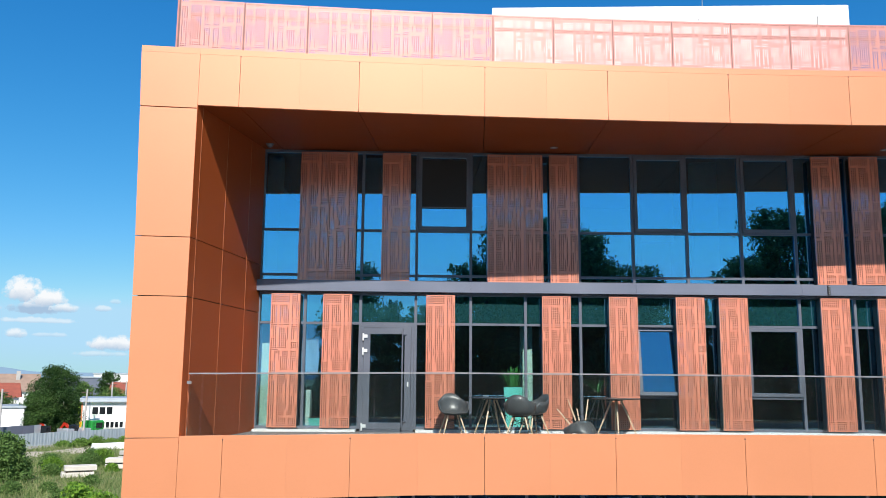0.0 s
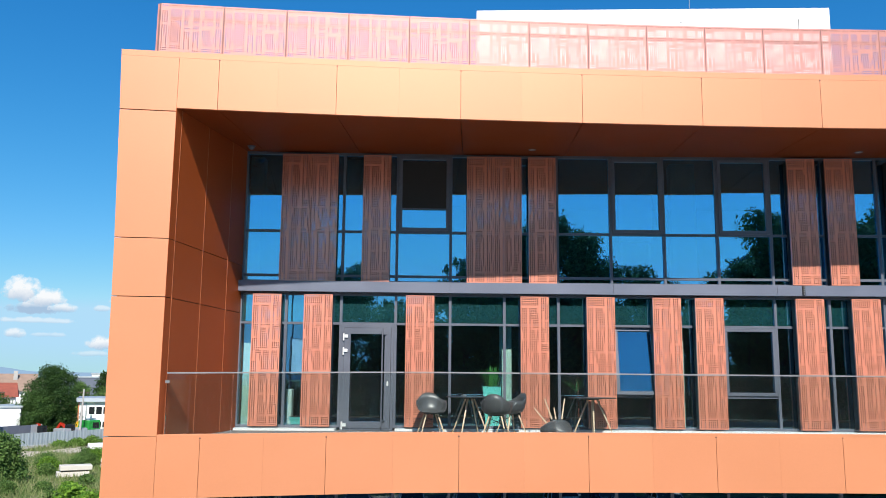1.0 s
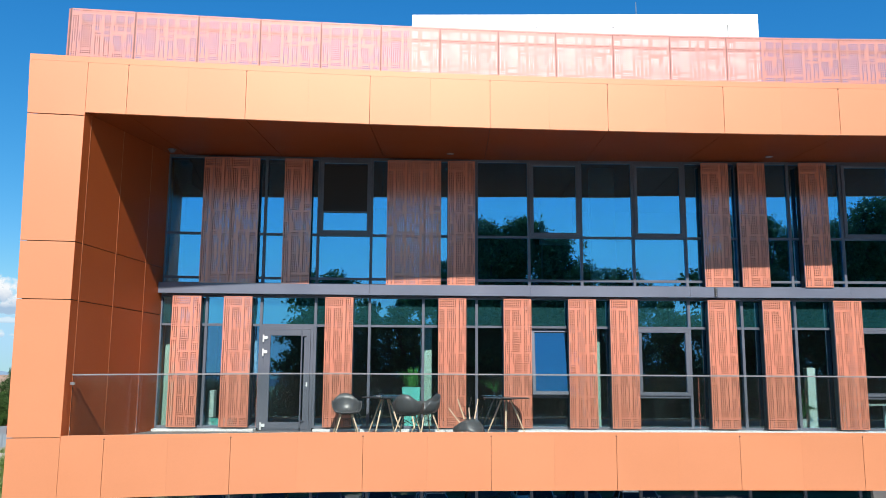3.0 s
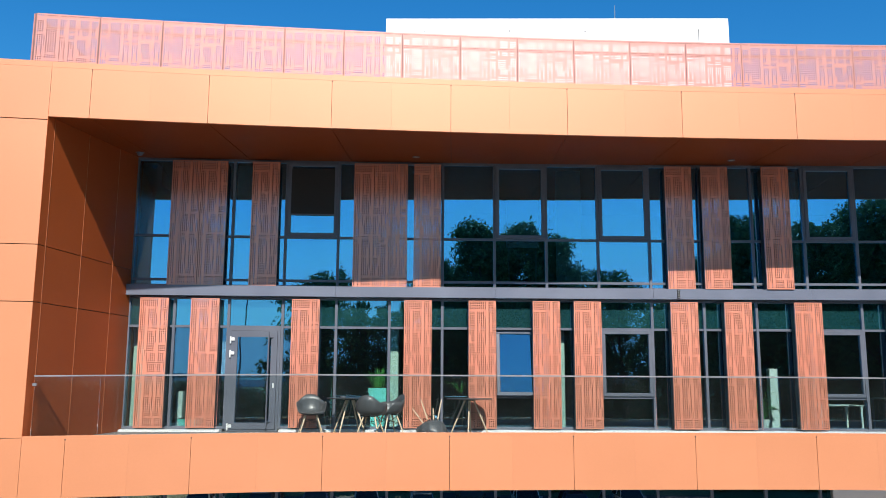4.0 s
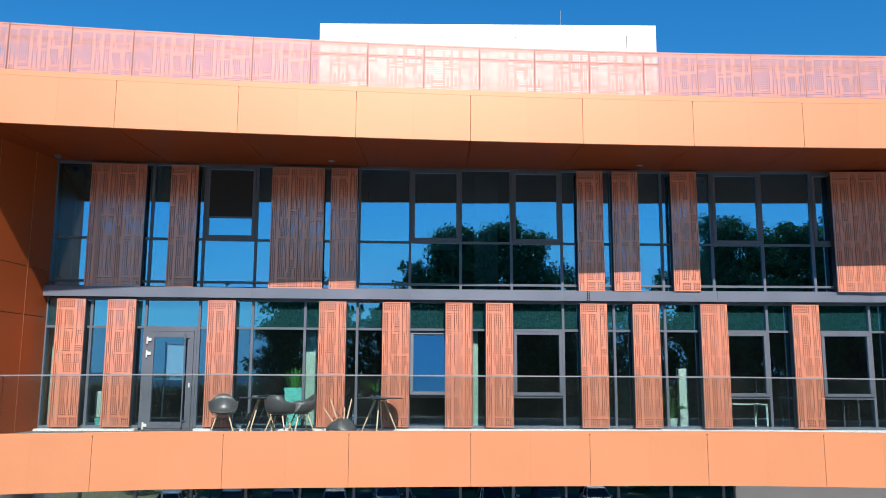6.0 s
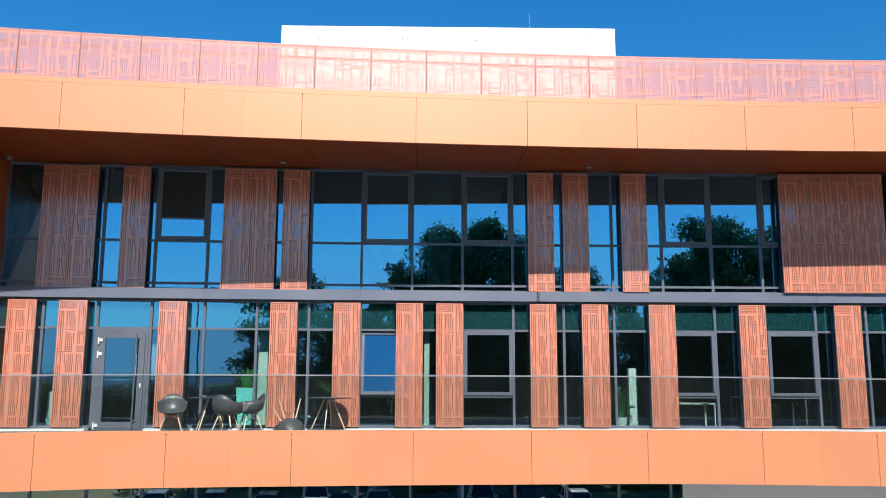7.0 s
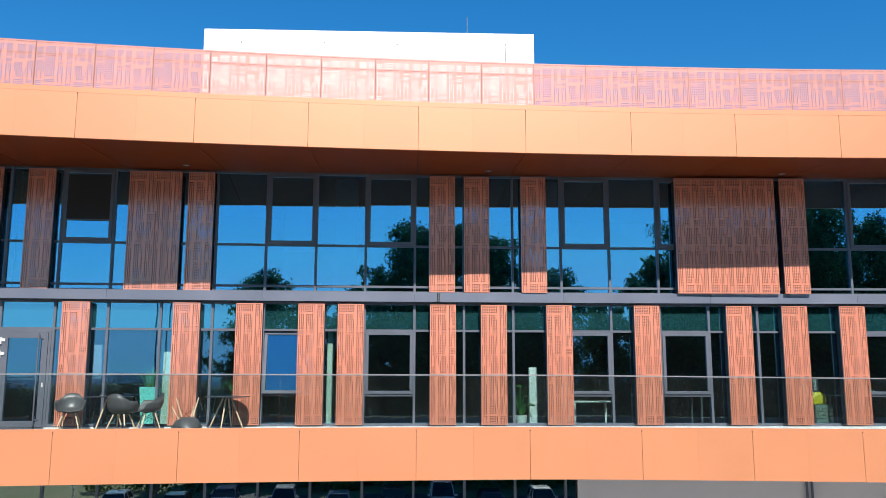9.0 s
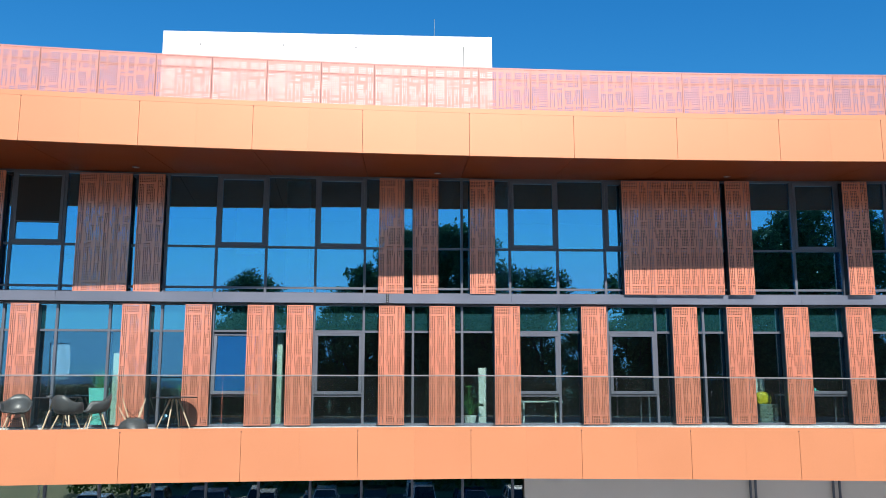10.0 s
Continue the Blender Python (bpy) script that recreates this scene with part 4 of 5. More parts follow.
LEAVES = foliage("tree_leaves", (0.042, 0.084, 0.031), (0.14, 0.205, 0.08))
YARD_LEAF = foliage("dark_yard_leaves", (0.018, 0.045, 0.012), (0.055, 0.11, 0.028))
MID_LEAF = foliage("mid_yard_leaves", (0.025, 0.06, 0.015), (0.08, 0.15, 0.036))
BRIGHT = foliage("bright_leaves", (0.06, 0.15, 0.02), (0.20, 0.34, 0.04))
WOODS = foliage("far_wood_leaves", (0.03, 0.052, 0.03), (0.06, 0.10, 0.05))
GRASSY = foliage("long_grass", (0.07, 0.15, 0.025), (0.19, 0.31, 0.06))
SHRUB = foliage("shrub_leaves", (0.045, 0.10, 0.023), (0.155, 0.25, 0.068))


def leaf_cloud(name, blobs, count, size, seed, mat):
    """Folded leaves over and inside a set of uneven lumps."""
    rng = np.random.default_rng(seed)
    blobs = np.array(blobs, float)
    vol = blobs[:, 3] ** 2
    pick = rng.choice(len(blobs), count, p=vol / vol.sum())
    d = rng.normal(size=(count, 3))
    d /= np.linalg.norm(d, axis=1)[:, None]
    r = blobs[pick, 3] * rng.uniform(0.05, 1.0, count) ** 0.40 * (1 + 0.16 * rng.normal(size=count))
    c = blobs[pick, :3] + d * r[:, None] * np.array([1, 1, 0.85])
    u = rng.normal(size=(count, 3))
    u /= np.linalg.norm(u, axis=1)[:, None]
    w = np.cross(u, d + rng.normal(size=(count, 3)) * 0.4)
    w /= np.linalg.norm(w, axis=1)[:, None] + 1e-9
    s = size * rng.uniform(0.6, 1.3, count)[:, None]
    fold = np.cross(u, w) * s * 0.25
    v = np.stack([c - u * s, c + w * s * 0.55 + fold, c + u * s, c - w * s * 0.55 + fold], 1).reshape(-1, 3)
    base = np.arange(count) * 4
    f = np.stack([np.stack([base, base + 1, base + 2], 1), np.stack([base, base + 2, base + 3], 1)], 1).reshape(-1, 3)
    me = bpy.data.meshes.new(name)
    me.from_pydata(v.tolist(), [], f.tolist())
    me.materials.append(mat)
    return me


def tree(m, h, spread, seed, label, group="", leaf=0.29, count=20000, low=0.08, mat=None, kind="tree", dome=False):
    """Tapered trunk, limbs, and a crown of lumps that carry the leaves."""
    rnd = random.Random(seed)
    ob = thing(kind, m, label, "tree" if kind == "tree" else "shrub", group)
    wood = bmesh.new()
    p = Vector((0, 0, -0.1))
    trunk_h, r = h * 0.6, h * 0.022
    spine = [p]
    for k in range(5):
        q = Vector((rnd.uniform(-0.02, 0.02) * h, rnd.uniform(-0.02, 0.02) * h, trunk_h * (k + 1) / 5))
        rod(wood, p, q, r * (1 - 0.16 * k), r * (1 - 0.16 * (k + 1)), 9)
        p = q
        spine.append(q)
    blobs = []
    n = 110
    for k in range(n):
        f = (k + 0.5) / n                               # from the skirt to the top of the crown
        a = k * 2.4 + rnd.uniform(-0.4, 0.4)
        wide = math.sin(math.pi * (0.14 + 0.80 * f)) ** 0.62
        if dome:
            wide = math.sin(math.pi * (0.18 + 0.74 * f)) ** 0.55
        br = spread * rnd.uniform(0.20, 0.34) * (0.7 + 0.3 * wide)
        reach = spread * wide * (rnd.uniform(0.60, 0.90) if k % 3 else rnd.uniform(0.1, 0.55))
        d = max(0.0, reach - br * 0.35)
        z = h * (low + (1 - low) * f) - br * 0.8
        c = Vector((d * math.cos(a), d * math.sin(a), max(z, br * 0.8)))
        blobs.append((c.x, c.y, c.z, br))
        if k % 5 == 0:
            s = spine[min(5, 1 + int(f * 5))]
            s = Vector((s.x, s.y, min(s.z, c.z * 0.85)))
            rod(wood, s, c, r * 0.35, r * 0.1, 6)
    part("trunk", wood, BARK, ob)
    crown = new("crown", leaf_cloud("crown", blobs, count, leaf, seed, mat or LEAVES))
    crown.parent = ob
    return ob


ROW = "trees beyond the car park"
first = tree(pose(10.3, -45, 0), 24.7, 5.2, 11, "tall broad-leaved tree in full dark green leaf", ROW, 0.19, 34000, 0.05)
second = tree(pose(33.6, -45, 0), 25.9, 5.3, 12, "tall wide broad-leaved tree in full leaf", ROW, 0.20, 32000, 0.05, dome=True)
third = tree(pose(26.6, -47, 0), 17.0, 2.9, 13, "rounded broad-leaved tree in full leaf", ROW, 0.18, 11000, 0.05, dome=True)
wide = tree(pose(22.0, -45, 0), 20.5, 4.7, 14, "low wide broad-leaved tree in full leaf", ROW, 0.19, 19000, 0.05, dome=True)
for src, x, y, s, turn in ((wide, -2.5, -45, 0.975, 80), (third, 6.8, -45, 1.22, 200), (first, 13.6, -45.5, 1.015, 120), (first, 16.9, -45.5, 0.96, 40), (third, 29.6, -45, 1.27, 150), (second, 38.6, -46, 0.97, 70), (second, 43.2, -45, 1.055, 160), (second, 48.8, -46, 1.0, 250), (second, 54.6, -45, 1.02, 300), (second, 61, -46, 1.0, 20),
                           (third, -3.7, -47, 0.95, 100), (third, 1.2, -47, 1.0, 10), (third, 4.2, -49, 1.03, 60), (third, 19.2, -49, 1.01, 120), (wide, 12.0, -51, 1.05, 240), (second, 35.5, -53, 0.9, 280), (second, 46, -53, 1.0, 90)):
    copy_thing(src, pose(x, y, 0, 0, 0, turn) @ Matrix.Scale(s, 4))

CLOTH, nt, bsdf = shader("banner_cloth")
bsdf.inputs["Base Color"].default_value, bsdf.inputs["Roughness"].default_value = (0.8, 0.8, 0.8, 1), 0.9
through_cloth, blend = node(nt, "ShaderNodeBsdfTranslucent", Color=(0.9, 0.9, 0.9, 1)), node(nt, "ShaderNodeMixShader", Fac=0.85)
nt.links.new(bsdf.outputs[0], blend.inputs[1])
nt.links.new(through_cloth.outputs[0], blend.inputs[2])
nt.links.new(blend.outputs[0], nt.nodes["Material Output"].inputs["Surface"])
flag = thing("banner_flag", pose(-4.05, 1.5, 0.0), "tall white banner flag on a slim pole before the building", "flag")
part("pole", rod(bmesh.new(), (-0.38, 0, 0), (-0.38, 0, 10.42), 0.045, 0.03, 10), STEEL, flag)
cloth_mesh = bmesh.new()
rows = [[cloth_mesh.verts.new((-0.33 + 0.066 * i, 0.02 * math.sin(i * 1.1 + k * 0.5), 8.93 + 0.152 * k)) for i in range(11)] for k in range(10)]
for low_row, top_row in zip(rows[:-1], rows[1:]):
    for i in range(10):
        cloth_mesh.faces.new((low_row[i], low_row[i + 1], top_row[i + 1], top_row[i]))
part("cloth", cloth_mesh, CLOTH, flag, "plain white cloth")
part("arm", rod(bmesh.new(), (-0.38, 0, 10.33), (0.34, 0, 10.33), 0.015, None, 8), STEEL, flag)
part("base_plate", boxed(-0.6, -0.16, -0.22, 0.22, 0, 0.05, 0.01), CONCRETE, flag)

street = thing("street_lamp", pose(-6.5, -25, 0), "tall slim dark street lamp at the edge of the car park", "street lamp")
part("post", rod(bmesh.new(), (0, 0, 0), (0.1, 0, 14.9), 0.085, 0.05, 10), FRAME, street)
part("arm", rod(bmesh.new(), (0.1, 0, 14.9), (0.5, 1.1, 15.3), 0.05, 0.04), FRAME, street)
part("lantern", boxed(0.38, 0.66, 1.0, 1.7, 15.26, 15.38, 0.03), FRAME, street)
part("base_plate", boxed(-0.25, 0.25, -0.25, 0.25, 0.03, 0.08, 0.01), FRAME, street)

# hedge under the trees
hb = [(x * 1.0 - 12 + random.uniform(-0.4, 0.4), -34 + random.uniform(-0.5, 0.5), random.uniform(0.6, 1.1), random.uniform(0.9, 1.3)) for x in range(0, 78)]
hedge = thing("hedge", Matrix(), "long clipped dark green hedge behind the car park", "hedge", kind="stuff")
hg = new("crown", leaf_cloud("hedge", hb, 9000, 0.2, 77, SHRUB))
hg.parent = hedge

wb = [(x * 1.3 - 118 + random.uniform(-0.8, 0.8), -76 + random.uniform(-2.5, 2.5), z + random.uniform(-0.7, 0.5), random.uniform(1.6, 2.3)) for x in range(0, 84) for z in (1.2, 3.2, 5.2, 7.0)]
woods = thing("far_woods", Matrix(), "low dark green woods beyond the car park", "woods", kind="stuff")
wd = new("crown", leaf_cloud("woods", wb, 150000, 0.21, 78, WOODS))
wd.parent = woods

# ---- parked cars ----
TYRE = surface("tyre", (0.012, 0.012, 0.012), (0.02, 0.02, 0.02), 0.85, 0, 8, 60, 0.2)
CARGLASS = surface("car_glass", (0.01, 0.012, 0.014), (0.015, 0.018, 0.02), 0.05, 0, 2, 10, 0)
LIGHTS = surface("headlight", (0.6, 0.62, 0.64), (0.75, 0.77, 0.8), 0.12, 0.2, 5, 20, 0)


def loft(bm, rings):
    rows = [[bm.verts.new(p) for p in ring] for ring in rings]
    for a, b in zip(rows[:-1], rows[1:]):
        n = len(a)
        for i in range(n):
            bm.faces.new((a[i], a[(i + 1) % n], b[(i + 1) % n], b[i]))
    bm.faces.new(rows[0][::-1])
    bm.faces.new(rows[-1])


def car(m, paint, label, tall=0.0):
    """A hatchback that points along +y."""
    ob = thing("car", m, label, "car", "parked cars")
    W = 0.87

    def ring(y, z0, z1, w):
        return [(-w * 0.94, y, z0), (w * 0.94, y, z0), (w, y, z0 + 0.25), (w, y, z1 - 0.12), (w * 0.9, y, z1), (-w * 0.9, y, z1), (-w, y, z1 - 0.12), (-w, y, z0 + 0.25)]
    bm = bmesh.new()
    loft(bm, [ring(-2.05, 0.35, 0.85, W * 0.86), ring(-1.9, 0.24, 0.95, W * 0.96), ring(-1.0, 0.2, 0.98, W), ring(0.6, 0.2, 0.97, W), ring(1.3, 0.2, 0.92, W * 0.98), ring(1.9, 0.24, 0.78, W * 0.93), ring(2.08, 0.35, 0.62, W * 0.82)])
    part("body", bm, paint, ob)
    h = 1.45 + tall

    def roof(y, z, w):
        return [(-w, y, z - 0.06), (w, y, z - 0.06), (w * 0.9, y, z), (-w * 0.9, y, z)]
    cg = bmesh.new()
    loft(cg, [[(-0.78, -1.85, 0.94), (0.78, -1.85, 0.94), (0.60, -1.5, h - 0.06), (-0.60, -1.5, h - 0.06)], [(-0.80, 1.05, 0.93), (0.80, 1.05, 0.93), (0.62, 0.25, h - 0.06), (-0.62, 0.25, h - 0.06)]])
    part("glasshouse", cg, CARGLASS, ob, "dark car windows")
    rf = bmesh.new()
    loft(rf, [roof(-1.62, h - 0.04, 0.62), roof(-1.2, h, 0.64), roof(-0.2, h, 0.65), roof(0.35, h - 0.05, 0.64)])
    part("roof", rf, paint, ob)
    for sx in (-1, 1):
        pl = bmesh.new()
        rod(pl, (sx * 0.79, 1.02, 0.95), (sx * 0.62, 0.28, h - 0.05), 0.03, None, 6)
        rod(pl, (sx * 0.78, -1.82, 0.95), (sx * 0.61, -1.52, h - 0.05), 0.05, None, 6)
        rod(pl, (sx * 0.80, -0.35, 0.95), (sx * 0.635, -0.4, h - 0.05), 0.035, None, 6)
        part("pillar", pl, paint, ob)
        part("headlight", boxed(sx * 0.60 - 0.16, sx * 0.60 + 0.16, 1.93, 2.02, 0.60, 0.72, 0.02), LIGHTS, ob)
        part("mirror", boxed(sx * 0.95 - 0.09, sx * 0.95 + 0.09, 0.62, 0.72, 0.92, 1.06, 0.03), paint, ob)
        for wy in (-1.3, 1.35):
            wh = part("wheel", rod(bmesh.new(), (sx * 0.70, wy, 0.315), (sx * 0.88, wy, 0.315), 0.315, None, 20), TYRE, ob)
            part("rim", rod(bmesh.new(), (sx * 0.881, wy, 0.315), (sx * 0.89, wy, 0.315), 0.20, None, 14), STEEL, wh)
    part("bumper", boxed(-0.78, 0.78, 1.99, 2.10, 0.30, 0.50, 0.04), paint, ob)
    part("grille", boxed(-0.40, 0.40, 2.04, 2.11, 0.52, 0.60, 0.01), BLACK, ob)
    return ob


def enamel(name, c):
    return surface(name, c, tuple(k * 1.1 for k in c), 0.25, 0.4, 2, 60, 0.0, coat=0.6)


SILVER, NAVY, CHAR, PEARL = enamel("silver_paint", (0.42, 0.43, 0.45)), enamel("navy_paint", (0.02, 0.05, 0.14)), enamel("charcoal_paint", (0.05, 0.055, 0.06)), enamel("white_paint_car", (0.7, 0.7, 0.7))
for x, c, tall, label in ((-4.6, CHAR, 0.0, "charcoal hatchback parked on the asphalt"), (-1.6, NAVY, 0.0, "dark blue hatchback parked on the asphalt"), (1.4, SILVER, 0.15, "silver estate car parked on the asphalt"), (4.7, SILVER, 0.0, "silver hatchback parked on the asphalt"), (7.7, CHAR, 0.0, "charcoal car parked beside a white van"), (10.6, PEARL, 0.45, "tall white van parked on the asphalt"), (-8.0, SILVER, 0.0, "silver car at the end of the row"), (13.6, NAVY, 0.0, "dark blue car parked beside a van"), (16.5, SILVER, 0.1, "silver estate car beside a blue car")):
    car(pose(x, -21.5, 0.035), c, label, tall)

# ---- the yards beyond the end of the building ----
GALV = surface("galvanised_sheet", (0.36, 0.40, 0.43), (0.46, 0.50, 0.53), 0.5, 0.4, 0.5, 20, 0.1)
TILE_R = surface("red_roof_tile", (0.20, 0.05, 0.03), (0.32, 0.085, 0.05), 0.8, 0, 1.2, 12, 0.4)
TILE_B = surface("brown_roof_tile", (0.22, 0.15, 0.11), (0.32, 0.22, 0.16), 0.85, 0, 0.8, 10, 0.4)
DIRT = surface("bare_dirt", (0.34, 0.29, 0.22), (0.48, 0.42, 0.33), 0.95, 0, 0.3, 6, 0.5)
RED, GREEN_P, YEL_P = enamel("red_paint", (0.55, 0.04, 0.02)), enamel("green_paint", (0.03, 0.33, 0.06)), enamel("yellow_paint", (0.75, 0.45, 0.03))

tagged(mesh_object("dirt_track", boxed(-0.5, 0.5, -0.5, 0.5, -0.2, 0.05), DIRT), "pale bare dirt track along the fence", "ground", kind="structure").matrix_basis = pose(-47.9, 96.5, 0, 0, 0, 62) @ Matrix.Diagonal((60, 6, 1, 1))
tagged(mesh_object("yard", boxed(-0.5, 0.5, -0.5, 0.5, -0.2, 0.03), CONCRETE), "grey concrete yard behind the fence", "ground", kind="structure").matrix_basis = pose(-66, 122, 0, 0, 0, 62) @ Matrix.Diagonal((80, 26, 1, 1))

fence = thing("sheet_fence", pose(-52.6, 101.5, 0, 0, 0, 62), "grey corrugated metal sheet fence on a pale concrete foot", "fence")
for k in range(-14, 16):
    bm = bmesh.new()
    n = 10
    top = 1.84 + 0.02 * (k % 3)
    ribs = []
    for i in range(n + 1):
        u, o = k * 1.2 + 1.195 * i / n, 0.03 if (i // 2) % 2 else 0.0
        ribs.append([bm.verts.new(p) for p in ((u, -o, 0.35), (u, -o, top), (u, 0.012 - o, top), (u, 0.012 - o, 0.35))])
    for p, q in zip(ribs[:-1], ribs[1:]):
        for e in range(4):
            bm.faces.new((p[e], q[e], q[(e + 1) % 4], p[(e + 1) % 4]))
    bm.faces.new(ribs[0])
    bm.faces.new(ribs[-1][::-1])
    bmesh.ops.recalc_face_normals(bm, faces=bm.faces[:])
    part("sheet", bm, GALV, fence)
part("foot", boxed(-17, 19, -0.15, 0.15, -0.1, 0.349), CONCRETE, fence, "pale concrete foot")
back_fence = thing("board_fence", pose(-58.5, 103.5, 0, 0, 0, 62), "dark grey board fence behind the sheet fence", "fence")
for k in range(10):
    part("board", boxed(k * 1.6 - 10, k * 1.6 - 8.42, 0, 0.05, 0, 2.4 + 0.05 * (k % 2)), GALV if k % 4 == 1 else BAND, back_fence)
block = thing("concrete_barrier", pose(-43.0, 101.0, 0, 0, 0, 40), "long white concrete barrier by the fence", "barrier")
part("block", boxed(-2.6, 2.6, -0.4, 0.4, -0.05, 0.85, 0.08), WHITE, block)


PALE = surface("pale_concrete", (0.48, 0.44, 0.38), (0.62, 0.58, 0.51), 0.85, 0, 1.2, 25, 0.3)


def slab_stack(m, n, seed):
    ob = thing("slab_stack", m, "stack of pale precast concrete slabs on timber bearers in weeds", "slabs", "slab stacks")
    rnd = random.Random(seed)
    z = 0.0
    for k in range(n):
        for bx in (-1.0, 1.0):
            part("bearer", boxed(bx - 0.06, bx + 0.06, -0.6, 0.6, z, z + 0.12), BARK, ob)
        z += 0.121
        dx = rnd.uniform(-0.15, 0.15)
        part("slab", boxed(-1.3 + dx, 1.3 + dx, -0.7, 0.7, z, z + 0.42, 0.04), PALE, ob)
        z += 0.421


slab_stack(pose(-34.2, 73.5, 0, 0, 0, 30), 2, 1)
slab_stack(pose(-33.6, 80.5, 0, 0, 0, 10), 2, 2)
slab_stack(pose(-35.5, 88.5, 0, 0, 0, 50), 2, 3)


def window_row(parent, xs, w, z0, z1, y):
    for x in xs:
        fr = bmesh.new()
        box(fr, x, x + w, y - 0.08, y, z0, z0 + 0.08)
        box(fr, x, x + w, y - 0.08, y, z1 - 0.08, z1)
        box(fr, x, x + 0.07, y - 0.08, y, z0 + 0.08, z1 - 0.08)
        box(fr, x + w - 0.07, x + w, y - 0.08, y, z0 + 0.08, z1 - 0.08)
        win = part("window", fr, PAINT, parent)
        part("window_pane", boxed(x + 0.07, x + w - 0.07, y - 0.03, y - 0.02, z0 + 0.08, z1 - 0.08), CARGLASS, win)


shed = thing("workshop_building", pose(-53.5, 113.9, 0, 0, 0, 23.5), "low white two-storey workshop with dark windows and a flat roof", "building")
part("wall", boxed(0, 16, 0, 9, 0, 5.3), WHITE, shed)
part("roof", boxed(-0.35, 16.3, -0.4, 9.3, 5.304, 5.75, 0.05), GALV, shed, "pale grey flat roof slab")
part("gutter", boxed(-0.3, 16.2, -0.55, -0.405, 5.2, 5.4), GALV, shed)
part("downpipe", rod(bmesh.new(), (1.0, -0.12, 0), (1.0, -0.12, 5.2), 0.08), GALV, shed)
window_row(shed, (1.3, 2.22, 3.14), 0.86, 3.45, 4.6, -0.002)
window_row(shed, (2.55, 3.14, 3.73, 4.32, 4.91), 0.55, 1.65, 2.6, -0.002)
part("corner", boxed(-0.06, 0.12, -0.06, 0.3, 0, 5.3), COPPER, shed, "orange corner strip")
low = thing("garage_building", pose(-74, 101, 0, 0, 0, 23.5), "low white rendered garage with a flat roof", "building")
part("wall", boxed(0, 17.2, 0, 7, 0, 4.6), WHITE, low)
part("roof", boxed(-0.2, 17.4, -0.2, 7.2, 4.604, 4.85), GALV, low)


def gabled(m, w, d, h, ridge, roof_mat, label, chimneys):
    ob = thing("house", m, label, "house", "houses beyond the yard")
    part("wall", boxed(0, w, 0, d, 0, h), WHITE, ob)
    rf = bmesh.new()
    e = 0.5
    rf_lo = [(-e, -e, h + 0.002), (w + e, -e, h + 0.002), (w + e, d + e, h + 0.002), (-e, d + e, h + 0.002)]
    rf_hi = [(-e * 0.2, d / 2 - 0.05, h + ridge), (w + e * 0.2, d / 2 - 0.05, h + ridge), (w + e * 0.2, d / 2 + 0.05, h + ridge), (-e * 0.2, d / 2 + 0.05, h + ridge)]
    hexa(rf, rf_lo, rf_hi)
    r = part("roof", rf, roof_mat, ob)
    for cx in chimneys:
        c = part("chimney", boxed(cx, cx + 0.7, d * 0.3, d * 0.3 + 0.6, h + ridge * 0.3, h + ridge + 0.5), WHITE if roof_mat is TILE_R else CONCRETE, r)
    window_row(ob, [w * 0.2, w * 0.5, w * 0.75], 1.1, h - 2.0, h - 0.8, -0.002)
    return ob


gabled(pose(-85.2, 128, 0, 0, 0, 28), 13, 8, 5.2, 2.3, TILE_R, "white house with a red tiled roof and pale chimney", (9.0,))
gabled(pose(-104, 140, 0, 0, 0, 28), 27, 10, 5.8, 3.2, TILE_B, "long house with a brown tiled roof and chimneys", (13, 19, 23))
gabled(pose(-65.4, 149.5, 0, 0, 0, 20), 12, 8, 5.5, 2.1, TILE_R, "house with a red hipped roof beyond the workshop", (5.5,))
far = thing("office_block", pose(-134, 268, 0, 0, 0, 25), "dark grey modern block far beyond the trees", "building")
part("wall", boxed(0, 13, 0, 9, 0, 8.0), BAND, far)
part("roof", boxed(-0.3, 13.3, -0.3, 9.3, 8.004, 8.4), GALV, far)
far2 = thing("office_block", pose(-152, 330, 0, 0, 0, 25), "white industrial hall far beyond the trees", "building")
part("wall", boxed(0, 14, 0, 12, 0, 9.2), WHITE, far2)
part("roof", boxed(-0.3, 14.3, -0.3, 12.3, 9.204, 9.7), GALV, far2)


def pole(m, h, label):
    ob = thing("utility_pole", m, label, "pole", "utility poles")
    part("shaft", rod(bmesh.new(), (0, 0, -0.1), (0, 0, h), 0.17, 0.11, 10), CONCRETE, ob)
    part("crossarm", boxed(-0.7, 0.7, -0.06, 0.06, h - 0.5, h - 0.38), BARK, ob)


pole(pose(-51.4, 110.3, 0, 0, 1.5, 30), 7.0, "leaning pale concrete utility pole")
pole(pose(-56.5, 130, 0, 0, 0, 30), 7.9, "pale concrete utility pole behind the workshop")
pole(pose(-58.5, 140, 0, 0, 0, 30), 8.0, "pale concrete utility pole behind the workshop")
pole(pose(-58.0, 102.0, 0, 0, 0, 30), 7.1, "pale concrete utility pole by the garage")


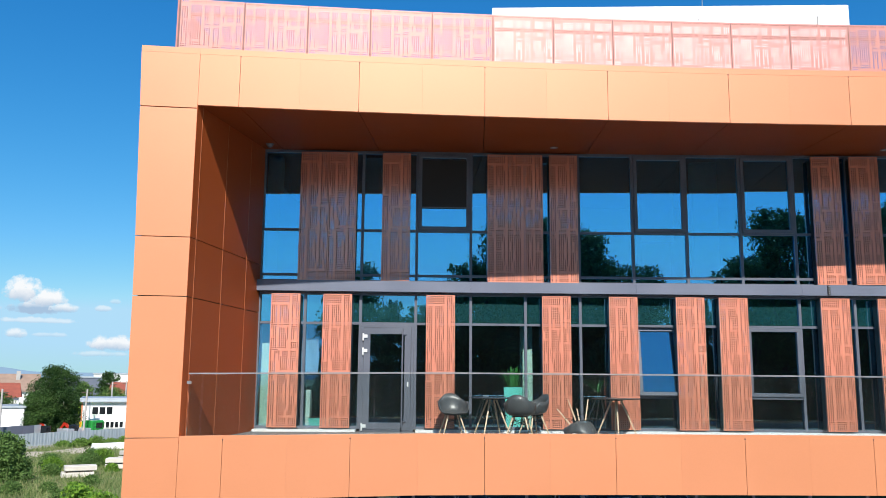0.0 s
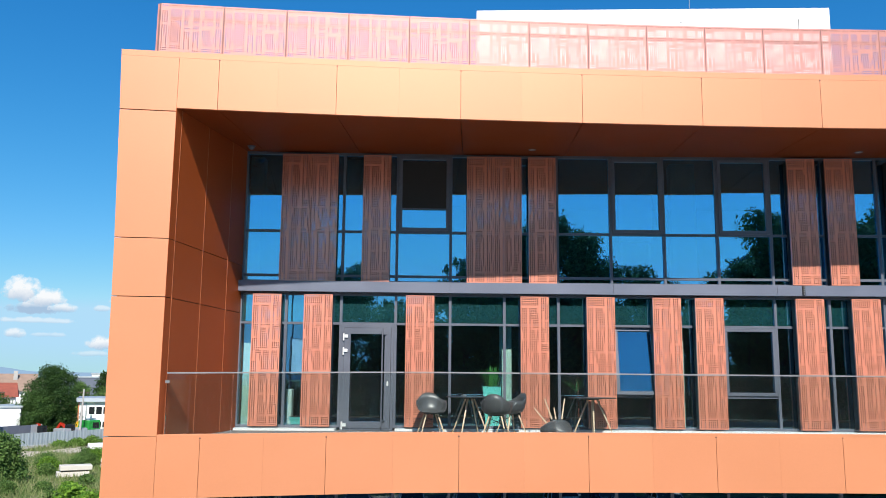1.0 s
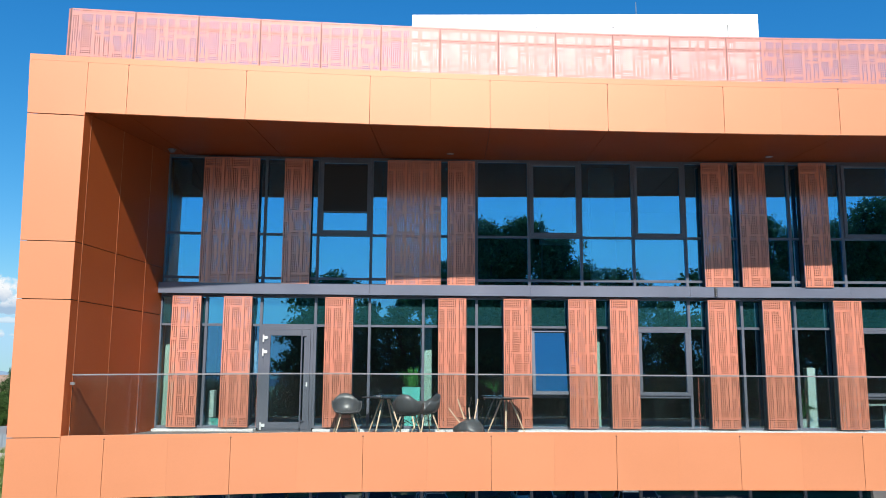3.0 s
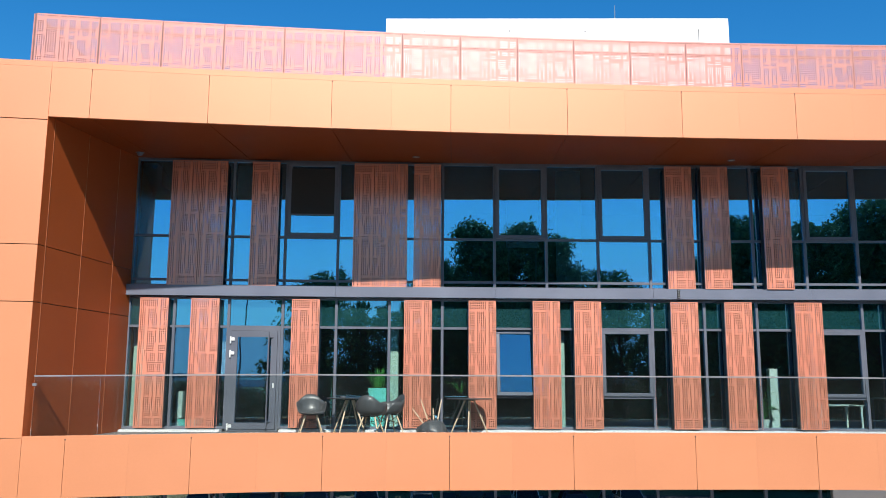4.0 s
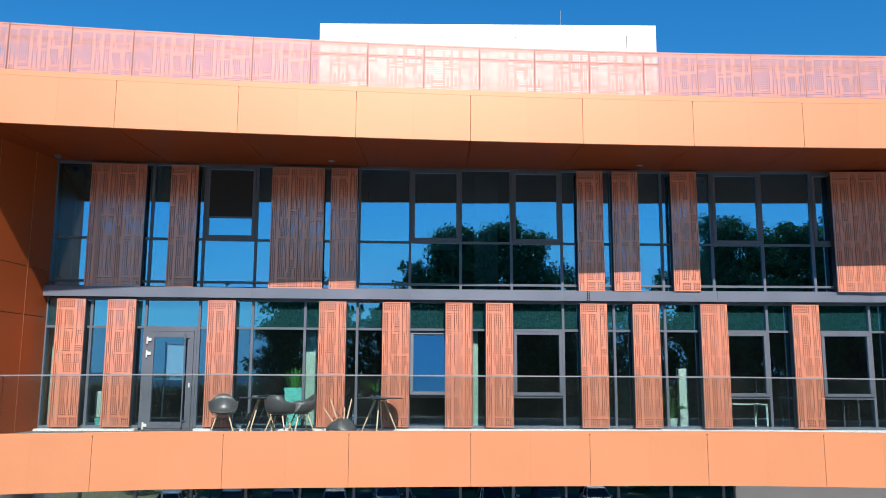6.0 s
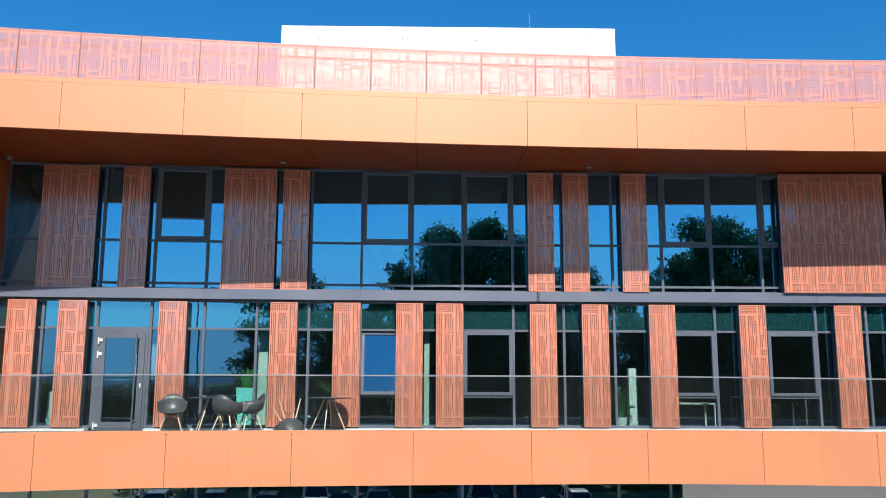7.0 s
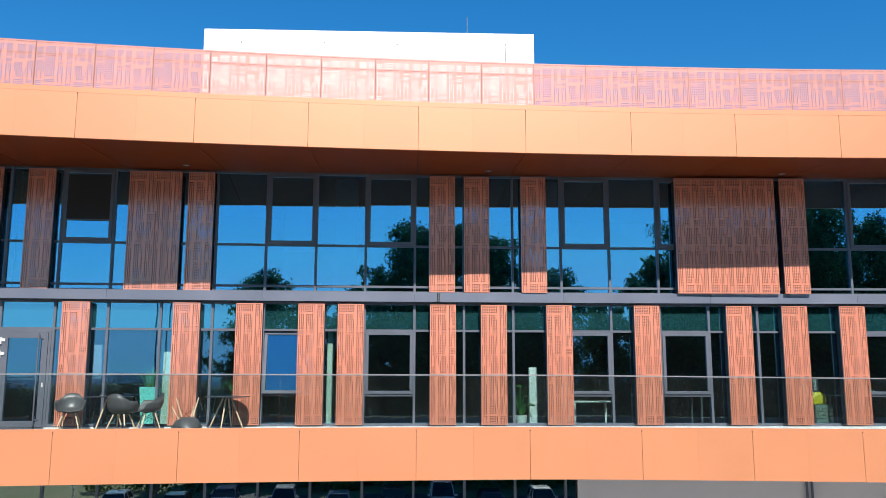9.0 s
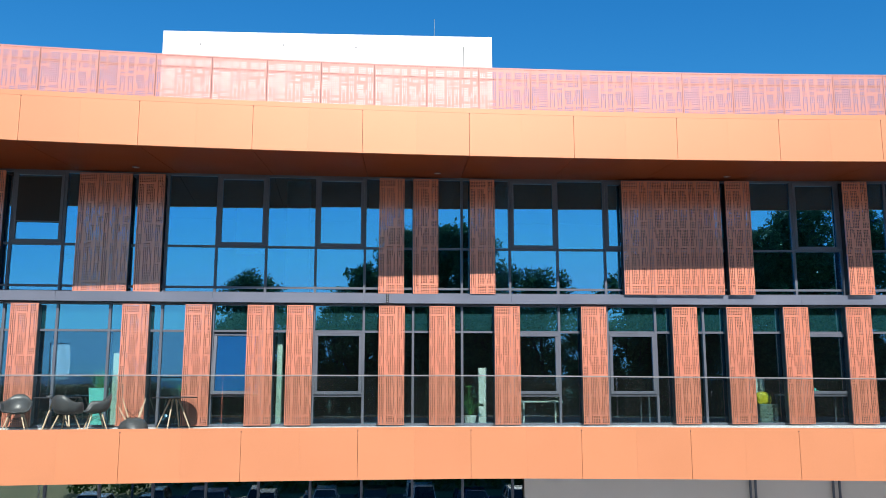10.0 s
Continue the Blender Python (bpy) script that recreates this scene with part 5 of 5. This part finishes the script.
def digger(m, paint, label):
    ob = thing("excavator", m, label, "excavator", "yard machines")
    ob.scale = (0.82, 0.82, 0.82)
    part("track", boxed(-0.9, -0.45, -1.5, 1.5, 0, 0.8, 0.2), BLACK, ob)
    part("track", boxed(0.45, 0.9, -1.5, 1.5, 0, 0.8, 0.2), BLACK, ob)
    part("house", boxed(-1.0, 1.0, -1.7, 0.9, 0.82, 1.9, 0.15), paint, ob)
    part("cab", boxed(-0.95, -0.05, -0.2, 1.2, 1.2, 2.9, 0.1), CARGLASS, ob)
    arm = bmesh.new()
    hexa(arm, [(0.1, 0.6, 1.6), (0.5, 0.6, 1.6), (0.5, 1.0, 1.5), (0.1, 1.0, 1.5)], [(0.1, 2.6, 3.1), (0.5, 2.6, 3.1), (0.5, 3.0, 2.9), (0.1, 3.0, 2.9)])
    part("boom", arm, paint, ob)
    stick = bmesh.new()
    hexa(stick, [(0.15, 4.1, 1.2), (0.45, 4.1, 1.2), (0.45, 4.4, 1.3), (0.15, 4.4, 1.3)], [(0.15, 2.6, 3.0), (0.45, 2.6, 3.0), (0.45, 3.0, 3.2), (0.15, 3.0, 3.2)])
    part("stick", stick, paint, ob)
    part("bucket", boxed(-0.2, 0.8, 3.9, 4.6, 0.7, 1.3, 0.15), BLACK, ob)


digger(pose(-51.9, 110.0, 0, 0, 0, 78), RED, "red and black excavator parked behind the fence")
digger(pose(-54.2, 107.2, 0, 0, 0, 62), RED, "red excavator standing in the yard")
digger(pose(-52.9, 111.6, 0, 0, 0, 20), YEL_P, "yellow excavator beside the workshop")
cabin = thing("site_cabin", pose(-57.3, 115.2, 0), "white site cabin with green-tinted windows beside the workshop", "cabin")
part("body", boxed(0, 2.5, 0, 2.2, 0.0, 3.3, 0.06), WHITE, cabin)
part("roof", boxed(-0.1, 2.6, -0.1, 2.3, 3.304, 3.45), GALV, cabin)
for wx0 in (0.75, 1.65):
    part("window", boxed(wx0, wx0 + 0.7, -0.03, -0.004, 2.3, 3.0), GREENBACK, cabin)
truck = thing("truck", pose(-52.1, 111.5, 0, 0, 0, -28), "small truck with a green cab behind the fence", "truck")
part("cab", boxed(-1.1, 1.1, 0.6, 2.6, 0.9, 2.85, 0.15), GREEN_P, truck)
part("windscreen", boxed(-0.95, 0.95, 2.605, 2.64, 1.8, 2.6), CARGLASS, truck)
part("side_window", boxed(1.105, 1.13, 1.3, 2.3, 1.8, 2.55), CARGLASS, truck)
part("bed", boxed(-1.1, 1.1, -3.0, 0.55, 0.9, 1.9, 0.05), GALV, truck)
for sx in (-1, 1):
    for wy in (-2.0, 1.6):
        part("wheel", rod(bmesh.new(), (sx * 0.85, wy, 0.5), (sx * 1.12, wy, 0.5), 0.5, None, 18), TYRE, truck)

# ---- trees, shrubs and weeds on that side ----
tree(pose(-56.9, 113.2, 0), 10.4, 4.05, 31, "big dark green broad-leaved tree behind the fence", "yard trees", 0.13, 26000, 0.16, YARD_LEAF, "tree", True)
tree(pose(-57.6, 109.8, 0), 6.9, 2.9, 32, "mid green tree leaning over the fence", "yard trees", 0.12, 15000, 0.12, MID_LEAF, "tree", True)
tree(pose(-85.3, 194, 0), 10.0, 3.6, 33, "rounded tree far beyond the roofs", "yard trees", 0.28, 4000, 0.1, YARD_LEAF, "tree", True)
tree(pose(-72.5, 122, 0), 6.2, 4.2, 34, "green tree before the red-roofed house", "yard trees", 0.15, 9000, 0.02, MID_LEAF)
tree(pose(-65.5, 114, 0), 6.8, 3.4, 41, "dark green tree behind the garage", "yard trees", 0.14, 9000, 0.05, MID_LEAF)
tree(pose(-70.5, 116, 0), 6.4, 3.4, 42, "green tree beside the garage", "yard trees", 0.14, 9000, 0.05, MID_LEAF)
tree(pose(-62.9, 134, 0), 8.0, 2.6, 35, "light green tree behind the yard", "yard trees", 0.16, 9000, 0.05, SHRUB)
tree(pose(-60.5, 140, 0), 7.2, 4.2, 36, "light green tree behind the workshop", "yard trees", 0.16, 9000, 0.05, SHRUB)
tree(pose(-38.4, 69.0, 0), 4.3, 2.4, 37, "dense dark green shrub in the weeds", "scrub", 0.12, 13000, 0.02, SHRUB, "shrub")
tree(pose(-40.6, 68.0, 0), 4.7, 2.9, 38, "dense green shrub in the weeds", "scrub", 0.12, 14000, 0.02, MID_LEAF, "shrub")
tree(pose(-20.6, 45.0, 0), 3.3, 1.7, 39, "bright yellow-green bush near the building", "scrub", 0.11, 3500, 0.05, BRIGHT, "shrub")
tree(pose(-19.0, 44.2, 0), 3.0, 1.6, 40, "bright yellow-green bush by the corner", "scrub", 0.11, 3000, 0.05, BRIGHT, "shrub")
for k, (x, y, h, mt) in enumerate(((-36.9, 84, 1.8, BRIGHT), (-36.8, 79.5, 1.4, SHRUB), (-38.5, 85.0, 1.7, SHRUB), (-35.2, 90.5, 1.2, SHRUB), (-37.4, 75.0, 1.1, SHRUB), (-40.0, 80.0, 1.6, SHRUB), (-30.5, 68.0, 1.0, SHRUB), (-29.0, 62.0, 1.2, BRIGHT), (-32.0, 64.0, 0.9, SHRUB), (-34.0, 62.5, 1.1, SHRUB), (-38.6, 77.5, 1.5, BRIGHT), (-37.0, 82.2, 1.4, SHRUB), (-33.2, 78.0, 0.9, BRIGHT), (-28.2, 58.5, 1.1, SHRUB), (-26.0, 56.0, 1.3, SHRUB))):
    tree(pose(x, y, 0), h, h * 0.8, 50 + k, "low green bush in the weeds", "scrub", 0.075, 3600, 0.02, mt, "shrub", True)

tree(pose(-59.4, 124, 0), 4.7, 1.9, 43, "light green hedge bush behind the yard", "scrub", 0.13, 5000, 0.02, BRIGHT, "shrub", True)
for k, (x, y) in enumerate(((-50.6, 103.6), (-49.2, 105.4), (-47.8, 106.6), (-46.6, 108.4), (-45.4, 109.6), (-44.3, 111.4))):
    tree(pose(x, y, 0), 0.95 + 0.2 * (k % 3), 1.35, 70 + k, "bright green tuft of long grass before the fence", "scrub", 0.09, 2600, 0.02, GRASSY, "shrub", True)

# weeds: blades over the rough ground
rng = np.random.default_rng(5)
N = 150000
wx = rng.uniform(-52, -14, N)
wy = rng.uniform(36, 103, N)
keep = (wy < -2.5 * wx) & (wy > -1.62 * wx)
track = (wx + 47.9) * 0.883 - (wy - 96.5) * 0.469
keep &= (np.abs(track + 0.7 * np.sin(wx * 1.3)) > 2.4) | (rng.uniform(0, 1, N) < 0.15)
wx, wy = wx[keep], wy[keep]
N = len(wx)
wh = rng.gamma(3.0, 0.07, N) * (0.6 + 0.9 * (np.sin(wx * 0.9) * np.cos(wy * 0.6) > 0))
wa = rng.uniform(0, 6.28, N)
ww = rng.uniform(0.02, 0.06, N)
lean = rng.normal(0, 0.35, (N, 2)) * wh[:, None]
v = np.stack([np.stack([wx - np.cos(wa) * ww, wy - np.sin(wa) * ww, np.zeros(N) - 0.02], 1), np.stack([wx + np.cos(wa) * ww, wy + np.sin(wa) * ww, np.zeros(N) - 0.02], 1), np.stack([wx + lean[:, 0], wy + lean[:, 1], wh], 1)], 1).reshape(-1, 3)
me = bpy.data.meshes.new("weeds")
me.from_pydata(v.tolist(), [], np.arange(N * 3).reshape(-1, 3).tolist())
WEED = foliage("weed_blades", (0.075, 0.145, 0.036), (0.29, 0.31, 0.135))
me.materials.append(WEED)
tagged(new("weeds", me), "tall dry and green weeds over rough ground", "weeds", kind="stuff")

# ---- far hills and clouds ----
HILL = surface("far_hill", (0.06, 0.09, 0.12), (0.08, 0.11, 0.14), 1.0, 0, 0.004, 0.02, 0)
haze_glow = HILL.node_tree.nodes["Principled BSDF"]          # emission stands in for the light of the air before the hills
haze_glow.inputs["Emission Color"].default_value, haze_glow.inputs["Emission Strength"].default_value = (0.16, 0.26, 0.40, 1), 0.9


def ridge(name, pts, label):
    bm = bmesh.new()
    lo = []
    for (x, y, z) in pts:
        lo.append((bm.verts.new((x, y, -20)), bm.verts.new((x, y, z)), bm.verts.new((x * 1.25, y * 1.25, -20))))
    for a, b in zip(lo[:-1], lo[1:]):
        bm.faces.new((a[0], b[0], b[1], a[1]))
        bm.faces.new((a[1], b[1], b[2], a[2]))
    return tagged(mesh_object(name, bm, HILL), label, "hills", kind="structure")


pts = []
for k in range(0, 721):
    deg = k * 0.5
    a = radians(deg)
    z = 14 + 16 * noise.noise(Vector((math.cos(a) * 2.2, math.sin(a) * 2.2, 3))) + 5 * noise.noise(Vector((math.cos(a) * 7, math.sin(a) * 7, 9)))
    near = math.exp(-((deg - 116) / 14) ** 2)           # lower beyond the yards
    z = max(11.0, z + 4) * (1 - near) + 15.0 * near + noise.noise(Vector((math.cos(a) * 30, math.sin(a) * 30, 5)))
    pts.append((2300 * math.cos(a), 2300 * math.sin(a), z + 12 * math.exp(-((deg - 120.3) / 1.5) ** 2) + 16 * math.exp(-((deg - 240) / 16) ** 2)))
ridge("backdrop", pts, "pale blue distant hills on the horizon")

# fair-weather clouds, painted on one far sheet of sky
def cloud_sheet():
    m, nt, b = shader("cloud_sheet")
    nt.nodes.remove(b)
    tc = node(nt, "ShaderNodeTexCoord")
    wob = node(nt, "ShaderNodeTexNoise", Scale=0.03, Detail=8.0, Roughness=0.62)
    nt.links.new(tc.outputs["Object"], wob.inputs["Vector"])
    sep = node(nt, "ShaderNodeSeparateXYZ")
    nt.links.new(tc.outputs["Object"], sep.inputs[0])

    def math_node(op, x, y=None, z=None, clamp=False):
        n = node(nt, "ShaderNodeMath")
        n.operation, n.use_clamp = op, clamp
        for k, val in enumerate((x, y, z)):
            if val is None:
                continue
            if isinstance(val, (int, float)):
                n.inputs[k].default_value = val
            else:
                nt.links.new(val, n.inputs[k])
        return n.outputs[0]
    total, lit = None, None
    # centre and half size of each heap, in metres on the sheet
    for cx, cz, rx, rz, soft, bright in ((-98, 48, 45, 36, 1.0, 0.72), (-50, 32, 42, 30, 1.0, 0.68), (-22, 15, 38, 16, 0.85, 0.6), (-66, 12, 62, 17, 0.9, 0.15), (-70, -12, 80, 9, 0.5, 0.8), (-108, -42, 24, 15, 0.75, 0.68), (84, -60, 54, 24, 0.95, 0.68), (62, 19, 20, 9, 0.5, 0.68), (88, 36, 13, 10, 0.45, 0.68), (-170, 14, 34, 24, 0.8, 0.68), (-40, -42, 38, 7, 0.35, 0.68), (60, -82, 60, 9, 0.4, 0.68)):
        dx = math_node("DIVIDE", math_node("SUBTRACT", sep.outputs["X"], cx), rx)
        dz = math_node("DIVIDE", math_node("SUBTRACT", sep.outputs["Z"], cz), rz)
        flat = math_node("MULTIPLY", math_node("MINIMUM", dz, 0.0), 1.7)      # flatter feet
        dz2 = math_node("ADD", math_node("MAXIMUM", dz, 0.0), flat)
        r2 = math_node("ADD", math_node("MULTIPLY", dx, dx), math_node("MULTIPLY", dz2, dz2))
        body = math_node("SUBTRACT", 1.0, r2)
        rough = math_node("MULTIPLY_ADD", math_node("SUBTRACT", wob.outputs["Fac"], 0.5), 3.2, body)
        dens = math_node("MULTIPLY", math_node("MULTIPLY", rough, 1.5, clamp=True), soft)
        shade = math_node("MULTIPLY_ADD", dz, 0.62, bright, clamp=True)
        total = dens if total is None else math_node("MAXIMUM", total, dens)
        part_lit = math_node("MULTIPLY", dens, shade)
        lit = part_lit if lit is None else math_node("MAXIMUM", lit, part_lit)
    tone = math_node("DIVIDE", lit, math_node("MAXIMUM", total, 0.01))
    tone = math_node("MULTIPLY_ADD", math_node("SUBTRACT", wob.outputs["Fac"], 0.5), 0.5, tone, clamp=True)
    ramp = node(nt, "ShaderNodeValToRGB")
    ramp.color_ramp.elements[0].position, ramp.color_ramp.elements[0].color = 0.35, (0.38, 0.52, 0.70, 1)
    ramp.color_ramp.elements[1].position, ramp.color_ramp.elements[1].color = 0.85, (0.92, 0.94, 0.96, 1)
    nt.links.new(tone, ramp.inputs["Fac"])
    em = node(nt, "ShaderNodeEmission", Strength=0.85)
    nt.links.new(ramp.outputs["Color"], em.inputs["Color"])
    tr = node(nt, "ShaderNodeBsdfTransparent")
    mx = node(nt, "ShaderNodeMixShader")
    nt.links.new(total, mx.inputs[0])
    nt.links.new(tr.outputs[0], mx.inputs[1])
    nt.links.new(em.outputs[0], mx.inputs[2])
    nt.links.new(mx.outputs[0], nt.nodes["Material Output"].inputs["Surface"])
    return m


bm = bmesh.new()
quad = [bm.verts.new(p) for p in ((-260, 0, -150), (260, 0, -150), (260, 0, 150), (-260, 0, 150))]
bm.faces.new(quad)
far_sky = tagged(mesh_object("backdrop_clouds", bm, cloud_sheet()), "white heaped fair-weather clouds in a blue sky", "sky", kind="structure")
far_sky.matrix_basis = pose(-888, 1795, 136, 0, 0, 26.3)
